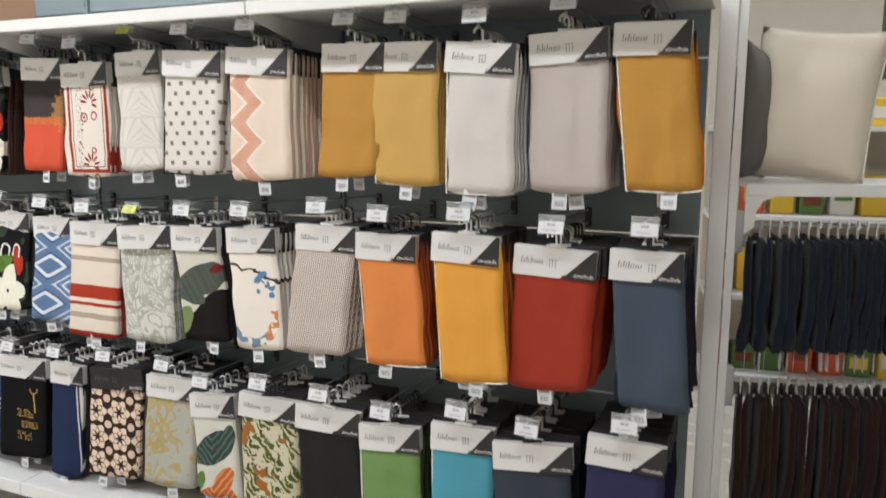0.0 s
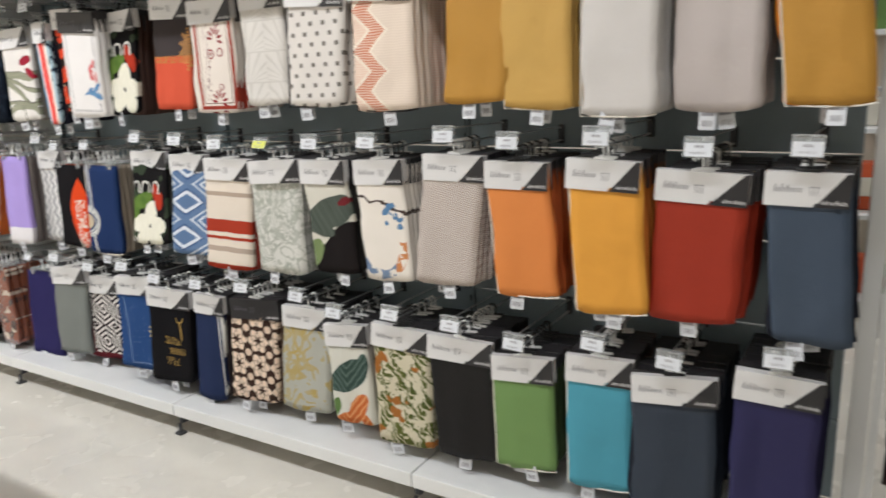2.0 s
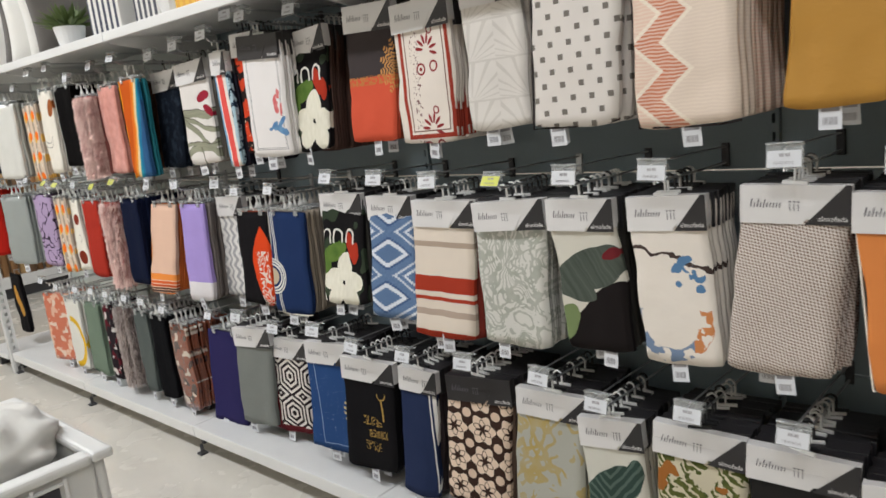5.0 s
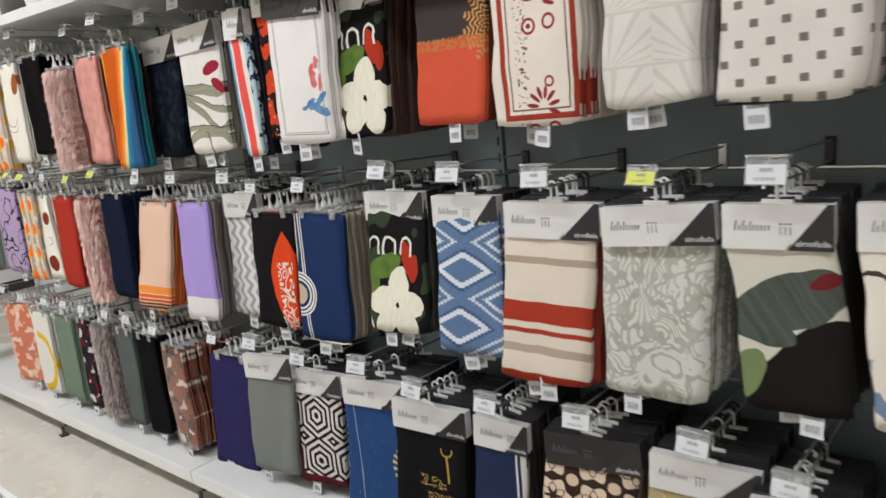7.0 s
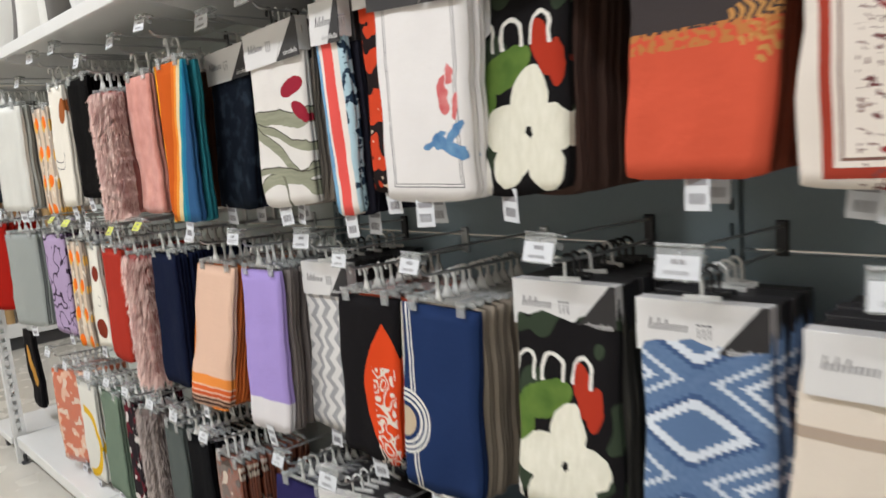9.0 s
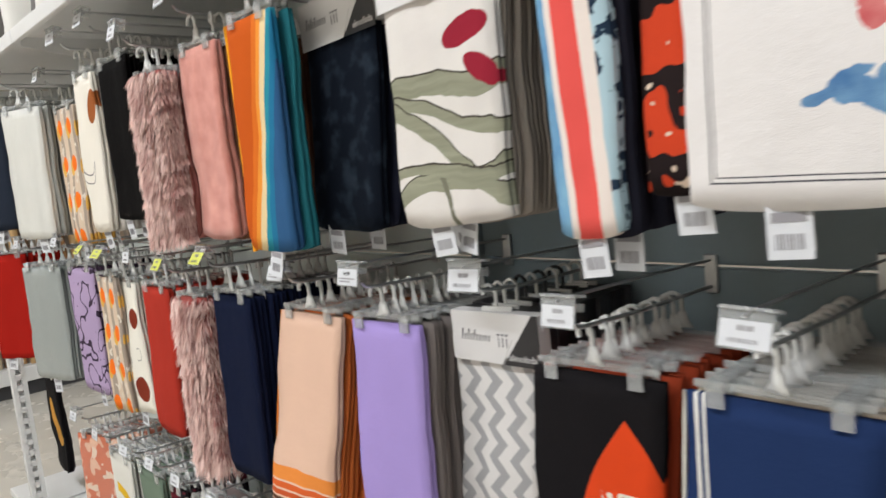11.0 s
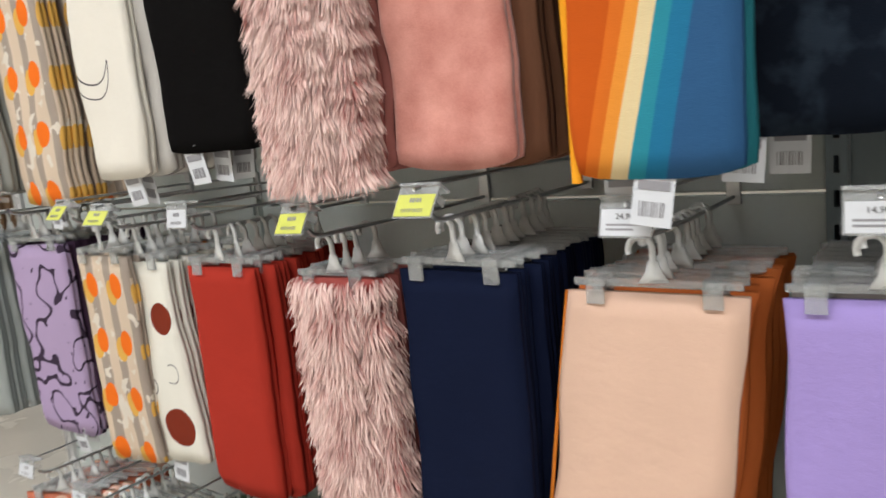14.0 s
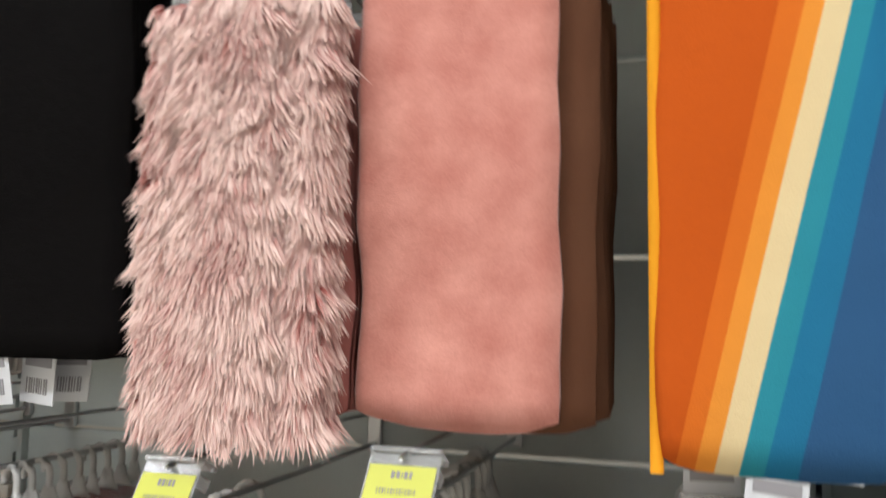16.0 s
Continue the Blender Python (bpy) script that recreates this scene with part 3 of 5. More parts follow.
def P_rosette(g, w, h):
    """Cream flower tiles with dark centres on dark brown."""
    X = g.m("SUBTRACT", g.m("FRACT", g.m("ADD", g.m("MULTIPLY", g.x, 9.0), 0.5)), 0.5)
    row = g.m("FLOOR", g.m("MULTIPLY", g.z, 9.0))
    Z = g.m("SUBTRACT", g.m("FRACT", g.m("MULTIPLY", g.z, 9.0)), 0.5)
    d = g.dist(0, 0, X=X, Z=Z)
    a = g.m("ARCTAN2", Z, X)
    six = g.m("MULTIPLY", g.m("COSINE", g.m("MULTIPLY", a, 6.0)), 0.06)
    col = g.mix(g.lt(d, g.m("ADD", 0.43, six)), sc(60, 44, 38), sc(222, 200, 180))
    col = g.mix(g.band(g.m("ADD", d, six), 0.25, 0.285), col, sc(70, 52, 44))
    col = g.mix(g.lt(d, g.m("ADD", 0.15, six)), col, sc(58, 42, 36))
    corner = g.dist(0, 0, X=g.m("SUBTRACT", 0.5, g.m("ABSOLUTE", X)), Z=g.m("SUBTRACT", 0.5, g.m("ABSOLUTE", Z)))
    return g.mix(g.lt(corner, 0.15), col, sc(212, 188, 168))


def P_tropical(base, deep, warm, share_=0.52):
    def f(g, w, h):
        n = g.noise(20, 3)
        stripe = g.m("SINE", g.m("ADD", g.m("MULTIPLY", g.m("ADD", g.x, g.m("MULTIPLY", g.z, 0.8)), 190.0), g.m("MULTIPLY", n, 26.0)))
        col = g.mix(g.both(g.gt(n, share_ - 0.04), g.gt(stripe, -0.35)), base, g.mix(g.noise(50, 1), deep, sc(112, 116, 62)))
        blobs = g.gt(g.noise(13, 2, g.vec(g.m("ADD", g.x, 3.0), 1.0, g.z)), 0.6)
        return g.mix(blobs, col, warm)
    return f


def P_maze(g, w, h):
    X = g.m("PINGPONG", g.m("ADD", g.x, 1.0), 0.07)
    Z = g.m("PINGPONG", g.m("ADD", g.z, 1.0), 0.085)
    d = g.m("MAXIMUM", X, g.m("ADD", g.m("MULTIPLY", X, 0.5), g.m("MULTIPLY", Z, 0.8)))
    col = g.mix(g.gt(g.m("FRACT", g.m("MULTIPLY", d, 46.0)), 0.5), sc(40, 32, 34), sc(216, 210, 204))
    e = g.m("SUBTRACT", w / 2, g.m("ABSOLUTE", g.x))
    return g.mix(g.any(g.lt(e, 0.012), g.lt(g.z, -h + 0.03)), col, sc(96, 34, 40))


def P_sun(g, w, h):
    d = g.dist(w / 2 - 0.01, -0.26)
    a = g.m("ARCTAN2", g.m("ADD", g.z, 0.26), g.m("SUBTRACT", g.x, w / 2 - 0.01))
    rays = g.both(g.band(d, 0.045, 0.085), g.gt(g.m("SINE", g.m("MULTIPLY", a, 22.0)), 0.1))
    col = g.mix(rays, sc(44, 74, 122), sc(210, 190, 140))
    col = g.mix(g.lt(d, 0.04), col, sc(226, 190, 120))
    e = g.m("MINIMUM", g.m("SUBTRACT", w / 2, g.m("ABSOLUTE", g.x)), g.m("ADD", g.z, h))
    return g.mix(g.any(g.band(e, 0.028, 0.031), g.gt(g.noise(150, 1), 0.74)), col, sc(150, 170, 196))


def P_script(g, w, h):
    """Black with gilt hand-written strokes and a fork."""
    q = g.m("SINE", g.m("MULTIPLY", g.noise(30, 1), 46.0))
    rows = g.any(g.both(g.band(g.z, -0.245, -0.21), g.band(g.x, -0.055, 0.04)), g.both(g.band(g.z, -0.292, -0.262), g.band(g.x, -0.03, 0.06)), g.both(g.band(g.z, -0.345, -0.31), g.band(g.x, -0.05, 0.03)))
    strokes = g.both(g.gt(q, 0.55), rows)
    fork = g.any(g.both(g.band(g.x, 0.048, 0.054), g.band(g.z, -0.22, -0.13)), g.both(g.ring(0.051, -0.115, 0.016, 0.02), g.lt(g.z, -0.11)))
    return g.mix(g.any(strokes, fork), sc(24, 23, 25), sc(186, 152, 84))


def P_side(base, line):
    """Plain cloth with two pale lines beside one edge."""
    def f(g, w, h):
        e = g.m("SUBTRACT", w / 2, g.x)
        return g.mix(g.any(g.band(e, 0.012, 0.03), g.band(e, 0.04, 0.046)), base, line)
    return f


def P_yellow_ring(g, w, h):
    return g.mix(g.both(g.ring(-0.06, -0.27, 0.13, 0.165), g.gt(g.x, -0.06)), sc(216, 214, 206), sc(214, 172, 40))


def P_shapes(base, a, b):
    def f(g, w, h):
        col = g.mix(g.gt(g.noise(14, 2), 0.55), base, a)
        return g.mix(g.gt(g.noise(17, 2, g.vec(g.m("ADD", g.x, 5.0), 0.0, g.z)), 0.6), col, b)
    return f


def P_leaf_orange(g, w, h):
    """Pale cloth with one large grey-green leaf above and an orange frond below."""
    g.warp(0.018, 18)
    rib = g.gt(g.m("SINE", g.m("MULTIPLY", g.m("SUBTRACT", g.m("ABSOLUTE", g.m("ADD", g.x, 0.01)), g.m("MULTIPLY", g.z, 0.8)), 230.0)), -0.35)
    col = g.mix(g.noise(9, 2), sc(214, 210, 198), sc(196, 196, 186))
    leaf = g.any(g.ell(0.0, -0.19, 0.1, 0.055, 35), g.ell(0.06, -0.15, 0.06, 0.03, 70), g.ell(-0.05, -0.24, 0.05, 0.024, 10))
    col = g.mix(leaf, col, g.mix(rib, sc(88, 104, 96), sc(56, 74, 68)))
    frond = g.any(g.ell(0.03, -0.33, 0.08, 0.035, 60), g.ell(-0.03, -0.38, 0.06, 0.028, 30), g.ell(0.07, -0.39, 0.05, 0.024, 110))
    col = g.mix(frond, col, g.mix(rib, sc(210, 146, 98), sc(188, 100, 54)))
    return g.mix(g.ell(-0.07, -0.33, 0.045, 0.02, 70), col, sc(92, 118, 70))


# ---- cloth, cards, hangers ----
def fold_mesh(w, h, d, seed, taper=0.0, sway=0.011, skew=0.0, lean=0.0):
    """A cover folded lengthwise: rounded fold on one side, two open layers on the other, soft in its hang."""
    bm = bmesh.new()
    out = [(w / 2, -d / 2)]
    out += [(w / 2 - w * k / 7, -d / 2 - 0.0015 * math.sin(k * 1.9 + seed)) for k in range(1, 7)]
    out += [(-w / 2 + d / 2 + d / 2 * math.cos(a), d / 2 * math.sin(a)) for a in [-math.pi / 2 - math.pi * k / 5 for k in range(6)]]
    out += [(-w / 2 + w * k / 5, d / 2) for k in range(2, 5)]
    out += [(w / 2 - 0.002, d / 2), (w / 2 - 0.001, d * 0.12), (w / 2 - 0.014, 0.0), (w / 2, -d * 0.12)]
    rows = 14
    rings = []
    for i in range(rows + 1):
        v = i / rows
        k = 1.0 + taper * (v - 0.5)
        pinch = 1.0 if 0 < i < rows else 0.8
        ring = []
        for x, y in out:
            s = abs(x) / (w / 2)
            p = Vector((x * 5 + seed * 3.1, v * 2.0 + seed, 0.0))
            hang = min(1.0, 0.15 + v * 1.3)
            dy = sway * (1.1 * noise.noise(p) + 0.9 * noise.noise(Vector((x * 22 + seed, v * 0.9, 3.3))) + 0.5 * noise.noise(Vector((x * 14 + v * 5, v * 7, seed * 1.7)))) * hang
            dx = sway * 0.8 * noise.noise(Vector((v * 3.1 + seed * 2, seed, 0.0))) + sway * 0.5 * noise.noise(Vector((v * 5.0, seed * 1.3, x * 3)))
            dz = (0.010 * s ** 5 - 0.010 * noise.noise(Vector((x * 6, seed, 9.1)))) if i == rows else 0.0
            ring.append(bm.verts.new((x * k * (0.985 if i == rows else 1.0) + dx - skew * v * h, y * pinch * (0.75 + 0.4 * v) + dy - lean * v, -v * h + dz)))
        rings.append(ring)
    n = len(out)
    for a, b in zip(rings, rings[1:]):
        for k in range(n):
            bm.faces.new((a[k], a[(k + 1) % n], b[(k + 1) % n], b[k]))
    bm.faces.new(rings[0][::-1]), bm.faces.new(rings[-1])
    bmesh.ops.recalc_face_normals(bm, faces=bm.faces[:])
    return bm


def mesh_of(name, bm, material, smooth=False):
    me = bpy.data.meshes.new(name)
    bm.to_mesh(me)
    bm.free()
    me.materials.append(material)
    for p in me.polygons:
        p.use_smooth = smooth
    return me


def hook_mesh(material):
    """A plastic hanging hook: stem, open loop and small foot."""
    bm = bmesh.new()
    pts = [(0, 0, -0.012), (0, 0, 0.012)] + [(-0.013 + 0.013 * math.cos(a), 0, 0.018 + 0.013 * math.sin(a)) for a in [k * 0.5 for k in range(8)]]
    tube(bm, pts, 0.0034, 6)
    box(bm, -0.03, 0.03, -0.003, 0.003, -0.016, -0.006, 0.001)
    return mesh_of("hanger_hook", bm, material, True)


def bar_mesh(w):
    """A clear hanger bar."""
    return box(bmesh.new(), -w / 2 + 0.004, w / 2 - 0.004, -0.003, 0.003, -0.004, 0.006, 0.002)


def clip_mesh():
    """One clear clip: two jaws joined by a bridge."""
    bm = bmesh.new()
    plate(bm, [(-0.013, -0.024), (-0.009, -0.024), (-0.009, -0.002), (0.009, -0.002), (0.009, -0.024), (0.013, -0.024), (0.013, 0.008), (-0.013, 0.008)], -0.011, 0.011)
    bmesh.ops.transform(bm, matrix=Matrix.Rotation(radians(90), 4, "Z"), verts=bm.verts)
    return mesh_of("clip", bm, CLEAR)


def stem_mesh():
    bm = bmesh.new()
    plate(bm, [(-0.018, 0.004), (0.018, 0.004), (0.010, 0.016), (0.006, 0.03), (-0.006, 0.03), (-0.010, 0.016)], -0.002, 0.002)
    pts = [(0, 0, 0.028), (0, 0, 0.04)] + [(-0.014 + 0.014 * math.cos(a), 0, 0.046 + 0.014 * math.sin(a)) for a in [k * 0.45 for k in range(9)]]
    tube(bm, pts, 0.0042, 6)
    return mesh_of("hanger_hook", bm, WHITE_PLASTIC, True)


HOOK_WHITE, HOOK_BLACK, STEM, CLIP = hook_mesh(WHITE_PLASTIC), hook_mesh(BLACK_PLASTIC), stem_mesh(), clip_mesh()
WORD = letters("almofada", 0.0165)
WORD.materials.append(PAPER)


def logo_mesh():
    """The maker's mark as a plain row of thin slanted strokes and a small emblem."""
    bm = bmesh.new()
    for i, (a, top) in enumerate(((0.0, 0.016), (0.006, 0.009), (0.0115, 0.016), (0.017, 0.009), (0.0225, 0.015), (0.028, 0.009), (0.0335, 0.009), (0.039, 0.009), (0.0445, 0.009), (0.05, 0.009))):
        plate(bm, [(a, 0.0), (a + 0.0018, 0.0), (a + 0.0018 + top * 0.2, top), (a + top * 0.2, top)], -0.0004, 0.0)
    for a in (0.068, 0.075, 0.082):
        box(bm, a, a + 0.0014, -0.0004, 0.0, -0.006, 0.007)
        box(bm, a - 0.0012, a + 0.0026, -0.0004, 0.0, 0.010, 0.0125)
    return mesh_of("maker_mark", bm, MARK_INK)


MARK = logo_mesh()
MARK.transform(Matrix.Scale(1.25, 4))


def price_bars():
    """A line of blurred figures over a strip of fine print."""
    bm = bmesh.new()
    for i, (a, b) in enumerate(((-0.011, -0.007), (-0.005, -0.001), (0.001, 0.002), (0.004, 0.008), (0.010, 0.013))):
        box(bm, a, b, -0.0004, 0, 0.001, 0.009)
    for i in range(14):
        a = -0.024 + i * 0.0033
        box(bm, a, a + 0.0006 + 0.0009 * ((i * 7) % 3) / 2, -0.0004, 0, -0.017, -0.010)
    return mesh_of("printing", bm, SOFT_INK)


def tag_print():
    bm = bmesh.new()
    box(bm, -0.017, 0.017, -0.0012, -0.0004, 0.002, 0.012)
    for i in range(9):
        a = -0.014 + i * 0.0032
        box(bm, a, a + 0.0009 + 0.0009 * ((i * 5) % 3) / 2, -0.0012, -0.0004, -0.026, -0.010)
    return mesh_of("printing", bm, SOFT_INK)


def fine_print():
    return mesh_of("fine_print", boxes((-0.03, 0.03, -0.0004, 0, -0.009, -0.006), (-0.03, 0.012, -0.0004, 0, -0.016, -0.013)), SOFT_INK)


PRICE_BARS, TAG_PRINT, FINE_PRINT = price_bars(), tag_print(), fine_print()
TAG = mesh_of("paper_tag", boxes((-0.022, 0.022, -0.0004, 0.0004, -0.036, 0.026)), LABEL_PAPER)
PRICES = {}


def price_word(text):
    if text not in PRICES:
        me = letters(text, 0.0125)
        me.materials.append(INK)
        PRICES[text] = me
    return PRICES[text]


def card_meshes(w, hc, dark):
    """The folded header card and its dark corner."""
    bm = bmesh.new()
    box(bm, -w / 2 + 0.001, w / 2 - 0.001, -0.0155, 0.0155, -hc * 0.88, 0.0, 0.0012)
    plate(bm, [(-w / 2 + 0.001, -hc * 0.5), (w * 0.2, -hc * 0.5), (w * 0.08, -hc), (-w / 2 + 0.001, -hc)], -0.0165, -0.0157)
    card = mesh_of("header_card", bm, DARK_PAPER if dark else PAPER)
    bm = bmesh.new()
    plate(bm, [(w / 2 - 0.012, 0.0), (w / 2 - 0.001, 0.0), (w / 2 - 0.001, -hc), (w * 0.10, -hc)], -0.0180, -0.0167)
    return card, mesh_of("dark_corner", bm, DARK_PAPER)


ROW_Z = [1.46, 0.83, 0.20]
REST = []


def hook_thing(x, y, z, kind, text=""):
    """A wire display hook with its price holder."""
    hk = thing("display_hook", pose(x, 0, z), "bright wire display hook with a clear price holder", "display hook", "display hooks on the back panel")
    bm = bmesh.new()
    tube(bm, [(0, BACK - 0.005, 0.0), (0, 0.2, 0.004), (0, y - 0.02, 0.012), (0, y - 0.035, 0.016), (0, y - 0.045, 0.026)], 0.0034, 6)
    part("prong", bm, CHROME, hk, smooth=True)
    bm = bmesh.new()
    tube(bm, [(0.0, BACK - 0.005, 0.045), (0.0, 0.2, 0.055), (0.0, y - 0.05, 0.06), (0, y - 0.07, 0.058)], 0.0026, 6)
    part("label_arm", bm, CHROME, hk, smooth=True)
    part("back_clip", boxes((-0.011, 0.011, BACK - 0.01, BACK - 0.001, -0.012, 0.055), bevel=0.002), DARK_STEEL if kind == "card" else CHROME, hk)
    tilt = pose(0, y - 0.072, 0.042, (-36 if kind == "yellow" else -14) + random.uniform(-5, 5), random.uniform(-2, 2), random.uniform(-5, 5)) @ Matrix.Scale(0.9 if kind == "card" else 0.74, 4)
    part("label_holder", boxes((-0.042, 0.042, 0.0012, 0.0026, -0.027, 0.034), (-0.042, 0.042, -0.004, 0.03, 0.0305, 0.036), (-0.038, -0.034, 0.003, 0.03, 0.005, 0.02), (0.034, 0.038, 0.003, 0.03, 0.005, 0.02), bevel=0.0005), CLEAR, hk, "clear plastic holder").matrix_basis = tilt
    lab = part("price_label", boxes((-0.039, 0.039, 0.0, 0.0009, -0.024, 0.016)), YELLOW_PAPER if kind == "yellow" else LABEL_PAPER, hk, "yellow price label" if kind == "yellow" else "white price label")
    lab.matrix_basis = tilt
    if text:
        share("price_text", price_word(text), lab, m=pose(-0.016, -0.0006, 0.001))
        share("fine_print", FINE_PRINT, lab, m=pose(0, -0.0004, 0))
    else:
        tagged(share("printing", PRICE_BARS, lab, m=pose(0, -0.0004, 0)), kind="stuff")
    return hk


def fur_part(w, h, d, count, length, root, tip, parent, seed):
    """A soft folded body with strands standing out of it."""
    rnd = random.Random(seed)
    body = G("fur_backing", 0.95)
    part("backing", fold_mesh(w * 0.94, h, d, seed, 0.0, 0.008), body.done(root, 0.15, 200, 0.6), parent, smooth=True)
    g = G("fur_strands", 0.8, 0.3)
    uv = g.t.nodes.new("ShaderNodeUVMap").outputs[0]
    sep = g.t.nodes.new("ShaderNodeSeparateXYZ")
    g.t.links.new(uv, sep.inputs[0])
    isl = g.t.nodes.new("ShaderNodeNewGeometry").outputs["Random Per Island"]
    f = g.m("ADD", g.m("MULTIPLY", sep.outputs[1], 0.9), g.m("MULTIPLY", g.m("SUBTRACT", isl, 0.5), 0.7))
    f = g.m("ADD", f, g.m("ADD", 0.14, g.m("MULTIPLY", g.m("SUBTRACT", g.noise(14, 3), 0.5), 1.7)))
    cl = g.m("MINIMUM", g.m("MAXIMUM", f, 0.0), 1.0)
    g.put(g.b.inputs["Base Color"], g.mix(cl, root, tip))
    vs, fs, uvs = [], [], []
    lobes = ((-0.5, -0.24, 0.014), (-0.24, 0.3, -0.008), (0.3, 0.5, 0.008)) if length > 0.015 else ((-0.5, 0.5, 0.004),)
    for _ in range(count):
        q = rnd.random()
        v = rnd.random() ** 0.95
        if q < 0.8:
            u = rnd.uniform(-0.5, 0.5)
            lo = [L for L in lobes if L[0] <= u <= L[1]][0]
            s = (u - lo[0]) / (lo[1] - lo[0]) * 2 - 1
            px, py = u * w, -d / 2 + lo[2] - 0.016 * math.sqrt(max(0.0, 1 - s * s)) + 0.006
            out = Vector((s * 0.75, -1.0, 0)).normalized()
        else:
            side = rnd.choice((-1, 1))
            px, py = side * w / 2, rnd.uniform(-d / 2, d / 2 + 0.01)
            out = Vector((side, rnd.uniform(-0.6, 0.3), 0)).normalized()
        clump = noise.noise(Vector((px * 46, v * 24, seed))) * 2.2
        clump2 = noise.noise(Vector((px * 26 + 9, v * 12, seed)))
        p = Vector((px, py, -v * h))
        L = length * rnd.uniform(0.6, 1.2) * (0.75 if q >= 0.8 else 1.0)
        down = Vector((clump * 0.55 + rnd.uniform(-0.2, 0.2), 0, -1.0 + 0.25 * clump2))
        a = p + (out * 0.4 + down * 0.35) * L * 0.6
        b = p + (out * 0.55 + down * 0.95) * L
        wd = Vector((0.5, -0.3 + rnd.random() * 0.6, 0.1)).normalized() * rnd.uniform(0.0013, 0.0026) * (1.0 if length > 0.015 else 0.6)
        i = len(vs)
        vs += [p - wd, p + wd, a + wd * 0.9, a - wd * 0.9, b]
        fs += [(i, i + 1, i + 2, i + 3), (i + 3, i + 2, i + 4)]
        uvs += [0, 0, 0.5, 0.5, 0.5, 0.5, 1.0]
    me = bpy.data.meshes.new("fur")
    me.from_pydata(vs, [], fs)
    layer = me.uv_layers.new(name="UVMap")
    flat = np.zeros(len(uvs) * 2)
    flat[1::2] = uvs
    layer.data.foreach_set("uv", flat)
    me.materials.append(g.mat)
    return tagged(share("fur", me, parent), kind="stuff")


